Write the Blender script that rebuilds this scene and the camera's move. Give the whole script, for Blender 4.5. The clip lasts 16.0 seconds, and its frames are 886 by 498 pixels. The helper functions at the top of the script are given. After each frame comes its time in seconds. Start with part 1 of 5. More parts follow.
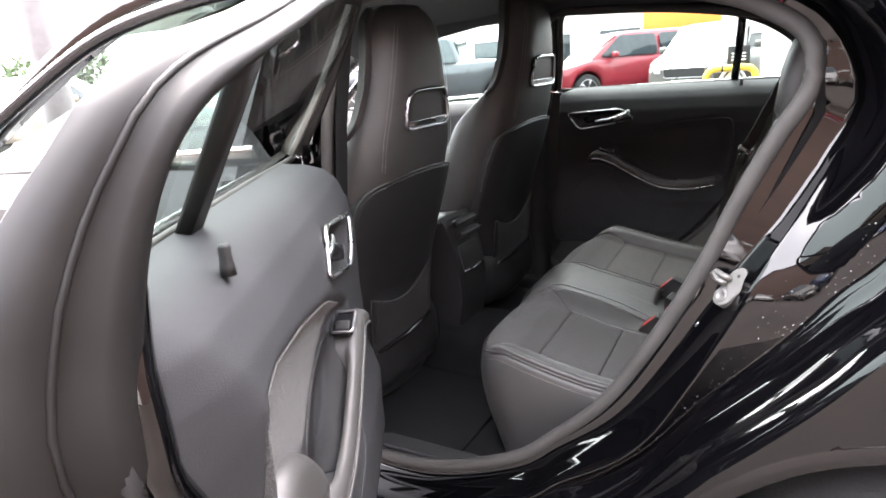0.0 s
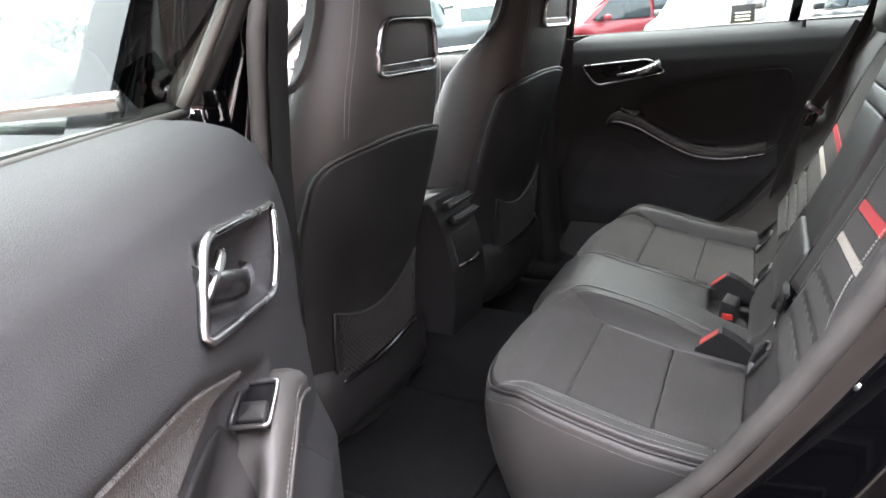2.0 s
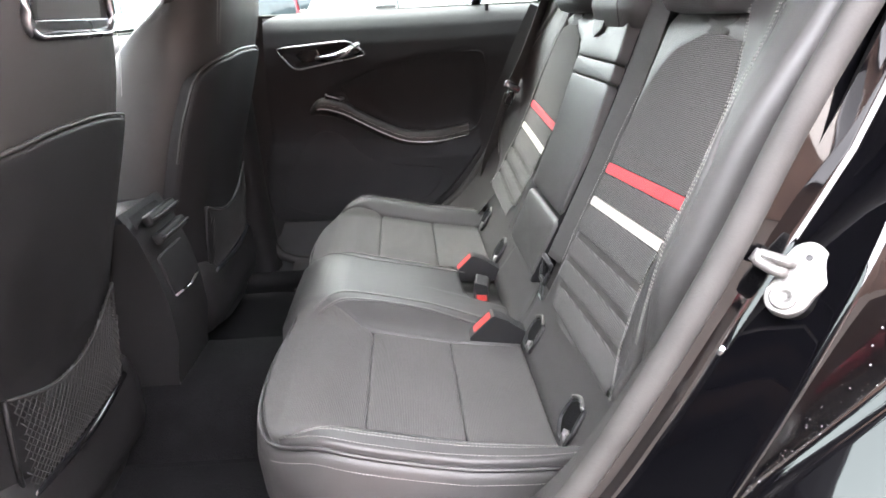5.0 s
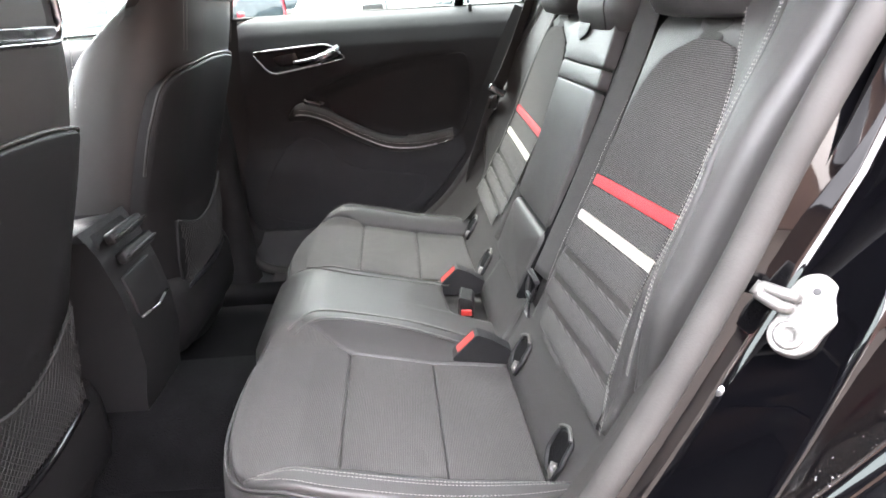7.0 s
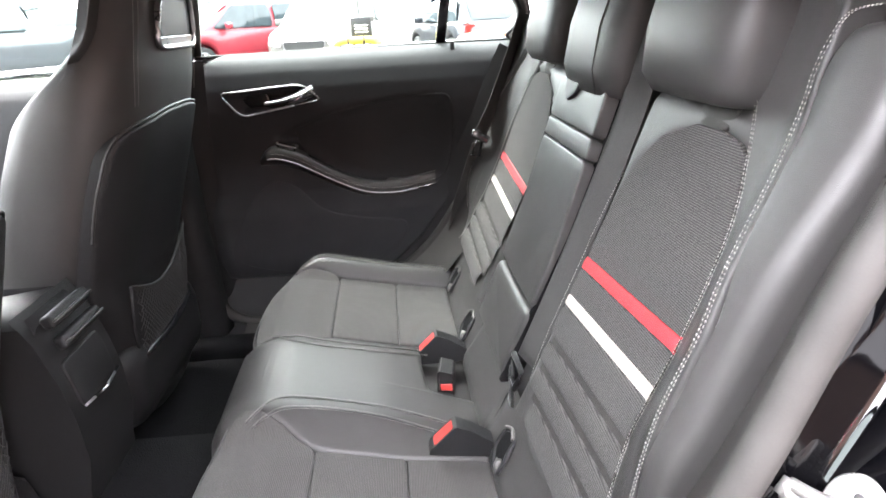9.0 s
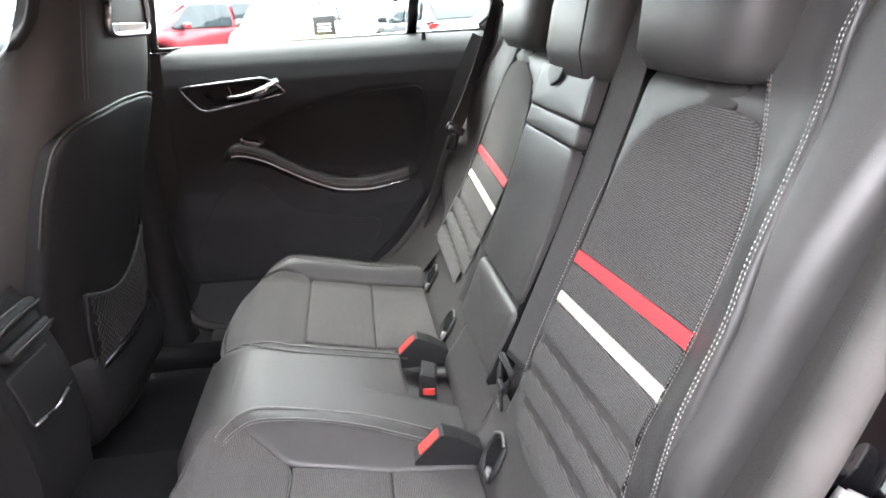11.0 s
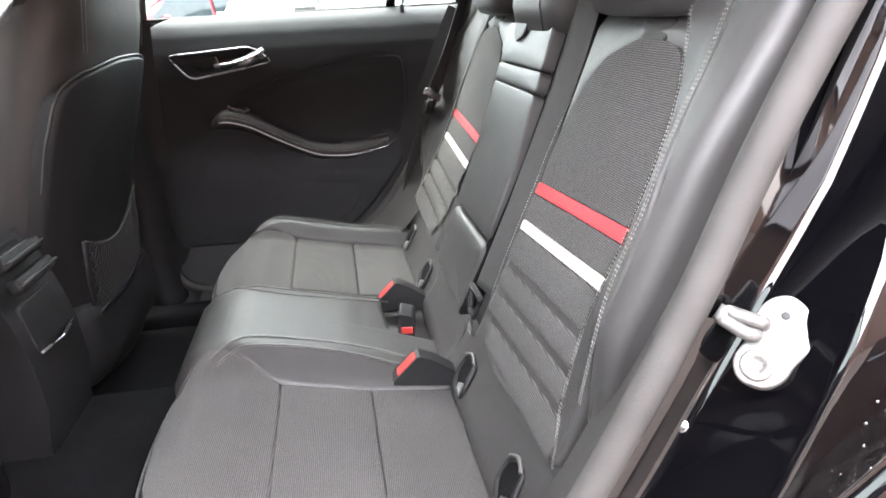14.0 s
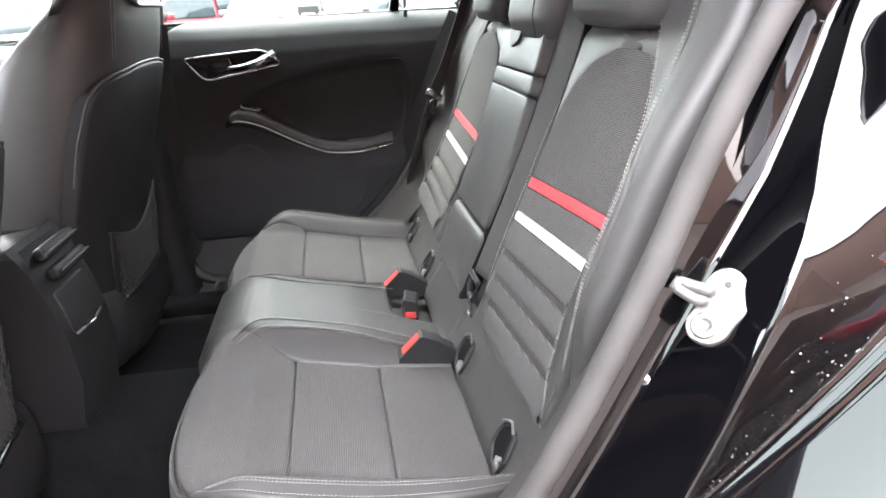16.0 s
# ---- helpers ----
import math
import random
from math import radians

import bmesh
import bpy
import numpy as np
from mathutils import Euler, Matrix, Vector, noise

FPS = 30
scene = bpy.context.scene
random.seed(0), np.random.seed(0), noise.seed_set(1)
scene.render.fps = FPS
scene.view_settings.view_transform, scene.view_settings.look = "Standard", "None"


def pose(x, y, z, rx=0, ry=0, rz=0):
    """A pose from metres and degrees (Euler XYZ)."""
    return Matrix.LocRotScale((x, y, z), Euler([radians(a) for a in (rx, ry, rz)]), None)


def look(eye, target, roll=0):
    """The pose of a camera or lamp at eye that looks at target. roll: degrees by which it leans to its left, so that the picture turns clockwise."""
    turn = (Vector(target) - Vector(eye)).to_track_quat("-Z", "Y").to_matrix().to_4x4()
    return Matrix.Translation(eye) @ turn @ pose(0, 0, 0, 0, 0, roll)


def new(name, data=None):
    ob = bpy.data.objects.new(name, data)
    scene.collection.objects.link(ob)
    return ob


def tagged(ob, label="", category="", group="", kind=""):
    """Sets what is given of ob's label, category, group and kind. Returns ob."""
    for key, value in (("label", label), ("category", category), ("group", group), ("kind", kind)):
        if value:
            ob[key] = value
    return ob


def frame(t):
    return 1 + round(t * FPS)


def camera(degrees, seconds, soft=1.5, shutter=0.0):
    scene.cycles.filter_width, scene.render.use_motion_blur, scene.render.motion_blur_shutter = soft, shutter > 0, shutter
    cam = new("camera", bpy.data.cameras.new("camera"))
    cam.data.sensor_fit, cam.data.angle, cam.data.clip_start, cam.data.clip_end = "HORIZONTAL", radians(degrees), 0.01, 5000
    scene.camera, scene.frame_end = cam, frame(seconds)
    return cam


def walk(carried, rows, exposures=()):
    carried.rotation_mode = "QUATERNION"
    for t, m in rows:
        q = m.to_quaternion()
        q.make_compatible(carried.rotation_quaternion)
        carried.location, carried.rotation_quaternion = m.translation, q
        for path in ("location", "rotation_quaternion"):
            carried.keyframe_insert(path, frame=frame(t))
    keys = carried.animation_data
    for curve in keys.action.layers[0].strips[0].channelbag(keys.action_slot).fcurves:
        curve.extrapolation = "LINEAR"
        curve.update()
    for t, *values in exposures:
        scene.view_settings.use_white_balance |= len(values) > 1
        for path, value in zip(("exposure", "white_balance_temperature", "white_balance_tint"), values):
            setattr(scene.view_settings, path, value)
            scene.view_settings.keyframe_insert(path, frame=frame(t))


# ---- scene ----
cam = camera(70.4, 16.0, 1.7)
PATH = [
    (0, (0.407, -1.672, 1.158), (-0.579, -0.024, 0.601), -4.6),
    (0.5, (0.36, -1.536, 1.147), (-0.616, 0.113, 0.574), -4.9),
    (1, (0.307, -1.447, 1.13), (-0.657, 0.192, 0.511), -4.9),
    (1.5, (0.223, -1.371, 1.124), (-0.734, 0.265, 0.487), -4.9),
    (2, (0.188, -1.304, 1.08), (-0.754, 0.336, 0.43), -4.7),
    (2.5, (0.136, -1.256, 1.054), (-0.678, 0.445, 0.389), -4.5),
    (3, (0.089, -1.21, 1.038), (-0.449, 0.592, 0.358), -4.3),
    (3.5, (0.04, -1.191, 1.044), (-0.287, 0.655, 0.346), -3.8),
    (4, (0.009, -1.176, 1.036), (-0.176, 0.687, 0.332), -3.7),
    (4.2, (0.007, -1.168, 1.035), (-0.044, 0.702, 0.327), -3.3),
    (6.3, (0.02, -1.121, 1.008), (0.068, 0.746, 0.293), -2.9),
    (6.5, (0.027, -1.112, 1.013), (0.07, 0.755, 0.295), -3.2),
    (7, (0.029, -1.085, 1.032), (0.078, 0.782, 0.315), -3.3),
    (7.5, (0.037, -1.059, 1.052), (0.096, 0.809, 0.339), -3.2),
    (8, (0.044, -1.03, 1.073), (0.111, 0.837, 0.359), -3.2),
    (8.5, (0.058, -0.995, 1.09), (0.128, 0.874, 0.381), -3.2),
    (9, (0.066, -0.952, 1.106), (0.143, 0.92, 0.406), -3.2),
    (9.2, (0.07, -0.939, 1.117), (0.151, 0.93, 0.411), -3.2),
    (11.5, (0.045, -0.896, 1.061), (0.247, 0.965, 0.357), -3.4),
    (12, (0.045, -0.912, 1.046), (0.26, 0.947, 0.339), -3.3),
    (12.5, (0.037, -0.934, 1.045), (0.259, 0.922, 0.333), -3.1),
    (13, (0.039, -0.956, 1.042), (0.263, 0.899, 0.329), -3.3),
    (13.5, (0.046, -0.985, 1.036), (0.277, 0.869, 0.323), -3.1),
    (14, (0.044, -1.014, 1.025), (0.274, 0.839, 0.308), -3.1),
    (14.5, (0.043, -1.036, 1.014), (0.267, 0.817, 0.295), -3.3),
    (15, (0.023, -1.071, 1.009), (0.255, 0.778, 0.283), -3.1),
    (15.5, (0.032, -1.089, 1.021), (0.255, 0.761, 0.295), -3.2),
    (16, (0.033, -1.103, 1.044), (0.257, 0.747, 0.32), -3.2),
]
walk(cam, [(t, look(eye, target, roll)) for t, eye, target, roll in PATH], exposures=[(t, stops, 6650, 18) for t, stops in ((0, 5.0), (1.0, 5.10), (2.0, 5.14), (2.6, 5.64), (3.0, 5.93), (4.2, 6.02), (9.2, 6.09), (11.5, 5.98), (16, 6.08))])

# ---- light ----
world = bpy.data.worlds.new("overcast")
scene.world = world
world.use_nodes = True
wn, wl = world.node_tree.nodes, world.node_tree.links
wn.clear()
w_sky = wn.new("ShaderNodeTexSky")
w_sky.sky_type = "NISHITA"
w_sky.sun_disc = False
w_sky.sun_elevation, w_sky.sun_rotation = radians(58), radians(-40)
w_sky.air_density, w_sky.dust_density, w_sky.ozone_density = 1.0, 6.0, 0.6
w_mute = wn.new("ShaderNodeHueSaturation")
w_mute.inputs["Saturation"].default_value = 0.22
w_bg = wn.new("ShaderNodeBackground")
w_bg.inputs["Strength"].default_value = 0.15
w_out = wn.new("ShaderNodeOutputWorld")
wl.new(w_sky.outputs[0], w_mute.inputs["Color"])
w_cloud = wn.new("ShaderNodeMix")
w_cloud.data_type = "RGBA"
w_cloud.inputs["Factor"].default_value = 0.6
w_cloud.inputs["B"].default_value = (4.6, 4.75, 5.0, 1)
wl.new(w_mute.outputs[0], w_cloud.inputs["A"])
wl.new(w_cloud.outputs["Result"], w_bg.inputs["Color"])
wl.new(w_bg.outputs[0], w_out.inputs["Surface"])
sun = new("sun", bpy.data.lights.new("sun", "SUN"))
sun.data.energy, sun.data.angle, sun.data.color = 0.5, radians(60), (1.0, 0.97, 0.93)
sun.matrix_world = look((-4, 5, 10), (0, 0, 0))


# ---- materials ----
def material(name, colour, rough=0.5, metal=0.0, grain=0.0, grain_size=400.0, mottle=0.15, mottle_size=6.0, coat=0.0,
             ribs=None, rib_depth=0.8, spec=0.5, rib_dark=0.12, sheen=0.0):
    """A surface with mottled colour at a large scale, a fine grain in relief and, if asked for, woven ribs across an axis."""
    m = bpy.data.materials.new(name)
    m.use_nodes = True
    n, l = m.node_tree.nodes, m.node_tree.links
    b = n["Principled BSDF"]
    b.inputs["Roughness"].default_value, b.inputs["Metallic"].default_value = rough, metal
    b.inputs["Coat Weight"].default_value = coat
    b.inputs["Coat Roughness"].default_value = 0.03
    b.inputs["Specular IOR Level"].default_value = spec
    b.inputs["Sheen Weight"].default_value = sheen
    geo = n.new("ShaderNodeNewGeometry")
    big = n.new("ShaderNodeTexNoise")
    big.inputs["Scale"].default_value, big.inputs["Detail"].default_value = mottle_size, 6
    l.new(geo.outputs["Position"], big.inputs["Vector"])
    ramp = n.new("ShaderNodeMapRange")
    ramp.inputs["From Min"].default_value, ramp.inputs["From Max"].default_value = 0.3, 0.7
    ramp.inputs["To Min"].default_value, ramp.inputs["To Max"].default_value = 1 - mottle, 1 + mottle
    l.new(big.outputs["Fac"], ramp.inputs["Value"])
    tone = n.new("ShaderNodeMix")
    tone.data_type, tone.blend_type = "RGBA", "MULTIPLY"
    tone.inputs["Factor"].default_value = 1.0
    tone.inputs["A"].default_value = (*colour, 1)
    l.new(ramp.outputs[0], tone.inputs["B"])
    result = tone.outputs["Result"]
    rr = n.new("ShaderNodeMapRange")
    rr.inputs["To Min"].default_value, rr.inputs["To Max"].default_value = max(0.02, rough * 0.8), min(1, rough * 1.2)
    l.new(big.outputs["Fac"], rr.inputs["Value"])
    l.new(rr.outputs[0], b.inputs["Roughness"])
    height = None
    if grain:
        fine = n.new("ShaderNodeTexVoronoi")
        fine.inputs["Scale"].default_value = grain_size
        l.new(geo.outputs["Position"], fine.inputs["Vector"])
        height = fine.outputs["Distance"]
    strength = grain
    if ribs:
        wave = n.new("ShaderNodeTexWave")
        wave.bands_direction = ribs
        wave.inputs["Scale"].default_value = 135.0
        wave.inputs["Distortion"].default_value = 1.1
        wave.inputs["Detail"].default_value = 1.0
        wave.inputs["Detail Scale"].default_value = 60.0
        l.new(geo.outputs["Position"], wave.inputs["Vector"])
        dark = n.new("ShaderNodeMapRange")
        dark.inputs["To Min"].default_value, dark.inputs["To Max"].default_value = rib_dark, 1.55
        l.new(wave.outputs["Fac"], dark.inputs["Value"])
        fuzz = n.new("ShaderNodeTexNoise")
        fuzz.inputs["Scale"].default_value, fuzz.inputs["Detail"].default_value = 700, 3
        l.new(geo.outputs["Position"], fuzz.inputs["Vector"])
        fuzzr = n.new("ShaderNodeMapRange")
        fuzzr.inputs["From Min"].default_value, fuzzr.inputs["From Max"].default_value = 0.3, 0.7
        fuzzr.inputs["To Min"].default_value, fuzzr.inputs["To Max"].default_value = 0.6, 1.4
        l.new(fuzz.outputs["Fac"], fuzzr.inputs["Value"])
        mul = n.new("ShaderNodeMath")
        mul.operation = "MULTIPLY"
        l.new(dark.outputs[0], mul.inputs[0])
        l.new(fuzzr.outputs[0], mul.inputs[1])
        rib = n.new("ShaderNodeMix")
        rib.data_type, rib.blend_type = "RGBA", "MULTIPLY"
        rib.inputs["Factor"].default_value = 1.0
        l.new(result, rib.inputs["A"])
        l.new(mul.outputs[0], rib.inputs["B"])
        result = rib.outputs["Result"]
        height, strength = wave.outputs["Fac"], rib_depth
    l.new(result, b.inputs["Base Color"])
    if height is not None:
        bump = n.new("ShaderNodeBump")
        bump.inputs["Strength"].default_value, bump.inputs["Distance"].default_value = strength, 0.0012
        l.new(height, bump.inputs["Height"])
        l.new(bump.outputs[0], b.inputs["Normal"])
    return m


def glass_material(name, colour, least):
    """Thin glass: part clear, part mirror by the angle; least is the mirror's share seen straight on."""
    m = bpy.data.materials.new(name)
    m.use_nodes = True
    n, l = m.node_tree.nodes, m.node_tree.links
    n.remove(n["Principled BSDF"])
    clear, shine, both, face = (n.new("ShaderNodeBsdfTransparent"), n.new("ShaderNodeBsdfGlossy"), n.new("ShaderNodeMixShader"),
                                n.new("ShaderNodeLayerWeight"))
    clear.inputs["Color"].default_value = (*colour, 1)
    shine.inputs["Roughness"].default_value = 0.01
    power, scale = n.new("ShaderNodeMath"), n.new("ShaderNodeMath")
    power.operation, scale.operation = "POWER", "MULTIPLY_ADD"
    power.inputs[1].default_value = 4.0
    scale.inputs[1].default_value, scale.inputs[2].default_value = 1 - least, least
    face.inputs["Blend"].default_value = 0.5
    l.new(face.outputs["Facing"], power.inputs[0])
    l.new(power.outputs[0], scale.inputs[0])
    l.new(scale.outputs[0], both.inputs[0])
    l.new(clear.outputs[0], both.inputs[1])
    l.new(shine.outputs[0], both.inputs[2])
    l.new(both.outputs[0], n["Material Output"].inputs["Surface"])
    return m


LEATHER = material("black_leather", (0.0385, 0.0370, 0.0362), 0.44, grain=0.16, grain_size=1300, mottle=0.12, mottle_size=9, spec=0.42)
VINYL = material("soft_door_vinyl", (0.0295, 0.0304, 0.0325), 0.64, grain=0.3, grain_size=900, mottle=0.15, spec=0.12)
PLASTIC = material("hard_black_plastic", (0.0125, 0.0125, 0.0132), 0.48, grain=0.3, grain_size=1200, mottle=0.15, spec=0.28)
GLOSSBLACK = material("gloss_black_plastic", (0.008, 0.008, 0.009), 0.12, mottle=0.2)
FABRIC_X = material("ribbed_cushion_cloth", (0.0555, 0.0535, 0.0510), 0.9, mottle=0.12, ribs="X", sheen=0.05, spec=0.2, rib_dark=0.38, rib_depth=0.55)
FABRIC_Z = material("ribbed_backrest_cloth", (0.0555, 0.0535, 0.0510), 0.9, mottle=0.12, ribs="Z", sheen=0.05, spec=0.2, rib_dark=0.38, rib_depth=0.55)
DOORCLOTH = material("grey_door_cloth", (0.045, 0.045, 0.045), 0.95, grain=0.9, grain_size=500, mottle=0.35, mottle_size=220, sheen=0.1, spec=0.2)
RED_BAND = material("red_seat_band", (0.46, 0.030, 0.040), 0.65, grain=0.3, grain_size=1500, mottle=0.08)
GROOVE = material("smooth_groove_cloth", (0.036, 0.034, 0.032), 0.75, grain=0.3, grain_size=1500, mottle=0.25, mottle_size=40, spec=0.2)
WHITE_BAND = material("cream_seat_band", (0.44, 0.41, 0.36), 0.65, grain=0.3, grain_size=1500, mottle=0.06)
THREAD = material("pale_thread", (0.32, 0.31, 0.29), 0.7)
DARKCHROME = material("smoked_chrome", (0.10, 0.10, 0.105), 0.2, metal=0.9, mottle=0.1)
CHROME = material("satin_chrome", (0.38, 0.38, 0.39), 0.28, metal=1.0, mottle=0.05)
BRIGHT = material("polished_trim", (0.8, 0.8, 0.8), 0.12, metal=1.0, mottle=0.05)
STEEL = material("striker_steel", (0.13, 0.127, 0.122), 0.5, metal=0.6, mottle=0.1, mottle_size=60, grain=0.3)
PAINT = material("black_car_paint", (0.0009, 0.0009, 0.0012), 0.10, mottle=0.1, coat=1.0, spec=0.0)
FRAMEBLACK = material("satin_black_frame", (0.0075, 0.0070, 0.0068), 0.5, mottle=0.25, mottle_size=12, spec=0.16)
RUBBER = material("door_seal_rubber", (0.034, 0.0325, 0.031), 0.66, grain=0.12, grain_size=500, mottle=0.2, mottle_size=20, spec=0.25)
CARPET = material("black_carpet", (0.005, 0.005, 0.0055), 1.0, grain=1.0, grain_size=350, mottle=0.4, mottle_size=18, spec=0.1)
WEBBING = material("belt_webbing", (0.026, 0.025, 0.024), 0.7, ribs="Y", rib_depth=0.2, rib_dark=0.75, mottle=0.1)
BUCKLE_RED = material("red_buckle_button", (0.45, 0.035, 0.03), 0.4, mottle=0.05)
HEADLINER = material("dark_headliner", (0.03, 0.03, 0.032), 0.95, grain=0.5, grain_size=600)
NETTING = material("black_net", (0.02, 0.02, 0.02), 0.7)
TARMAC = material("wet_tarmac", (0.050, 0.040, 0.033), 0.6, grain=1.0, grain_size=90, mottle=0.35, mottle_size=0.8)
TYRE = material("tyre_rubber", (0.02, 0.02, 0.02), 0.75, grain=0.6, grain_size=150)
DROPLET = material("water_drop", (0.10, 0.10, 0.105), 0.05, mottle=0.05, coat=1.0)
TRIMGREY = material("grey_pillar_trim", (0.040, 0.038, 0.036), 0.62, grain=0.3, grain_size=900, mottle=0.15, spec=0.25)
GLASS = glass_material("clear_glass", (0.74, 0.80, 0.77), 0.06)
REARGLASS = glass_material("tinted_rear_glass", (0.33, 0.385, 0.365), 0.05)
RUNGREY = material("pale_glass_run", (0.11, 0.105, 0.095), 0.55, mottle=0.2, mottle_size=30)
TINT = glass_material("front_window_glass", (0.52, 0.64, 0.59), 0.06)


# ---- building helpers ----
def mesh_of(name, verts, faces, mat, smooth=True):
    me = bpy.data.meshes.new(name)
    me.from_pydata([tuple(v) for v in verts], [], faces)
    me.materials.append(mat)
    if smooth:
        me.polygons.foreach_set("use_smooth", [True] * len(me.polygons))
    me.update()
    bm = bmesh.new()
    bm.from_mesh(me)
    bmesh.ops.recalc_face_normals(bm, faces=bm.faces)
    bm.to_mesh(me)
    bm.free()
    return me


def part(name, geo, mat, parent, label="", smooth=True):
    ob = new(name, mesh_of(name, geo[0], geo[1], mat, smooth))
    ob.parent = parent
    if label:
        ob["label"] = label
    return ob


def thing(name, label, category, group="", kind="", at=(0, 0, 0)):
    ob = new(name)
    ob.empty_display_size = 0.05
    ob.location = at
    return tagged(ob, label, category, group, kind)


def join(*geos):
    verts, faces = [], []
    for v, f in geos:
        k = len(verts)
        verts += list(v)
        faces += [tuple(i + k for i in q) for q in f]
    return verts, faces


def spline(points, count, closed=False):
    """Points along a Catmull-Rom curve, evenly spread by length."""
    p = [Vector(q) for q in points]
    n = len(p)
    out = []
    spans = n if closed else n - 1
    for i in range(spans):
        if closed:
            a, b, c, d = p[i - 1], p[i], p[(i + 1) % n], p[(i + 2) % n]
        else:
            a, b, c, d = p[max(i - 1, 0)], p[i], p[i + 1], p[min(i + 2, n - 1)]
        for k in range(12):
            t = k / 12
            out.append(0.5 * ((2 * b) + (c - a) * t + (2 * a - 5 * b + 4 * c - d) * t * t + (3 * b - a - 3 * c + d) * t ** 3))
    if not closed:
        out.append(p[-1])
    return even(out, count, closed)


def even(pts, count, closed):
    pts = list(pts) + ([pts[0]] if closed else [])
    run = [0.0]
    for a, b in zip(pts, pts[1:]):
        run.append(run[-1] + (b - a).length)
    out, j = [], 0
    for k in range(count):
        s = run[-1] * k / (count if closed else count - 1)
        while j < len(run) - 2 and run[j + 1] < s:
            j += 1
        w = (s - run[j]) / max(run[j + 1] - run[j], 1e-9)
        out.append(pts[j].lerp(pts[j + 1], min(max(w, 0), 1)))
    return out


def rounded(poly, rad, count):
    """A closed polygon with its corners rounded; rad is one radius or one for each corner."""
    p = [Vector((*q, 0)) if len(q) == 2 else Vector(q) for q in poly]
    rads = rad if isinstance(rad, (list, tuple)) else [rad] * len(p)
    out = []
    for i, c in enumerate(p):
        a, b = p[i - 1] - c, p[(i + 1) % len(p)] - c
        r = min(rads[i], a.length * 0.49, b.length * 0.49)
        s, e = c + a.normalized() * r, c + b.normalized() * r
        for k in range(7):
            t = k / 6
            out.append(s * (1 - t) ** 2 + c * (2 * t * (1 - t)) + e * t * t)
    return even(out, count, True)


def pad(outline, place, r=0.008, depth=0.03, crown=0.0, inner=7):
    """A padded panel: a closed outline in a plane (a, b), rolled over at its edge by r; place(a, b, h) puts it into the world."""
    o = [Vector((v[0], v[1], 0)) for v in outline]
    n = len(o)
    area = sum(o[i].x * o[(i + 1) % n].y - o[(i + 1) % n].x * o[i].y for i in range(n))
    sign = 1 if area > 0 else -1
    inward = []
    for i in range(n):
        t = o[(i + 1) % n] - o[i - 1]
        inward.append(Vector((-t.y, t.x, 0)).normalized() * sign)
    mid = sum(o, Vector()) / n
    rings = [(0.0, -depth), (0.0, -r)]
    rings += [(r * (1 - math.cos(a)), -r + r * math.sin(a)) for a in (radians(x) for x in (25, 50, 70, 90))]
    verts, faces = [], []
    for d, h in rings:
        verts += [place(p.x, p.y, h) for p in (q + w * d for q, w in zip(o, inward))]
    last = [q + w * r for q, w in zip(o, inward)]
    for k in range(1, inner):
        s = 1 - k / inner
        for q in last:
            p = mid.lerp(q, s)
            verts.append(place(p.x, p.y, crown * (1 - s * s)))
    verts.append(place(mid.x, mid.y, crown))
    m = len(rings) + inner - 1
    for k in range(m - 1):
        for i in range(n):
            j = (i + 1) % n
            faces.append((k * n + i, k * n + j, (k + 1) * n + j, (k + 1) * n + i))
    c = len(verts) - 1
    faces += [((m - 1) * n + i, (m - 1) * n + (i + 1) % n, c) for i in range(n)]
    return verts, faces


def tube(points, radius, sides=8, closed=False, flat=1.0):
    """A round rod along points; flat squeezes it."""
    pts = [Vector(p) for p in points]
    n = len(pts)
    verts, faces = [], []
    up = Vector((0.13, 0.21, 0.97))
    for i, p in enumerate(pts):
        t = (pts[(i + 1) % n] - pts[i - 1]) if closed else (pts[min(i + 1, n - 1)] - pts[max(i - 1, 0)])
        t.normalize()
        u = t.cross(up)
        if u.length < 0.05:
            u = t.cross(Vector((1, 0, 0)))
        u.normalize()
        v = u.cross(t)
        rad = radius[i] if isinstance(radius, (list, tuple)) else radius
        verts += [p + (u * math.cos(a) + v * math.sin(a) * flat) * rad for a in (2 * math.pi * k / sides for k in range(sides))]
    for i in range(n if closed else n - 1):
        for k in range(sides):
            a, b = i * sides, ((i + 1) % n) * sides
            faces.append((a + k, a + (k + 1) % sides, b + (k + 1) % sides, b + k))
    if not closed:
        faces += [tuple(range(sides)), tuple(range((n - 1) * sides, n * sides))]
    return verts, faces


def strap(points, width, thick, across):
    """A flat strap along points, with its width along the vector across."""
    pts, w = [Vector(p) for p in points], Vector(across).normalized()
    n, verts, faces = len(pts), [], []
    for i, p in enumerate(pts):
        t = (pts[min(i + 1, n - 1)] - pts[max(i - 1, 0)]).normalized()
        side = (w - t * w.dot(t)).normalized()
        nor = t.cross(side)
        for a, b in ((-1, -0.6), (-0.92, -1), (0.92, -1), (1, -0.6), (1, 0.6), (0.92, 1), (-0.92, 1), (-1, 0.6)):
            verts.append(p + side * (a * width / 2) + nor * (b * thick / 2))
    for i in range(n - 1):
        for k in range(8):
            faces.append((i * 8 + k, i * 8 + (k + 1) % 8, (i + 1) * 8 + (k + 1) % 8, (i + 1) * 8 + k))
    faces += [tuple(range(8)), tuple(range((n - 1) * 8, n * 8))]
    return verts, faces


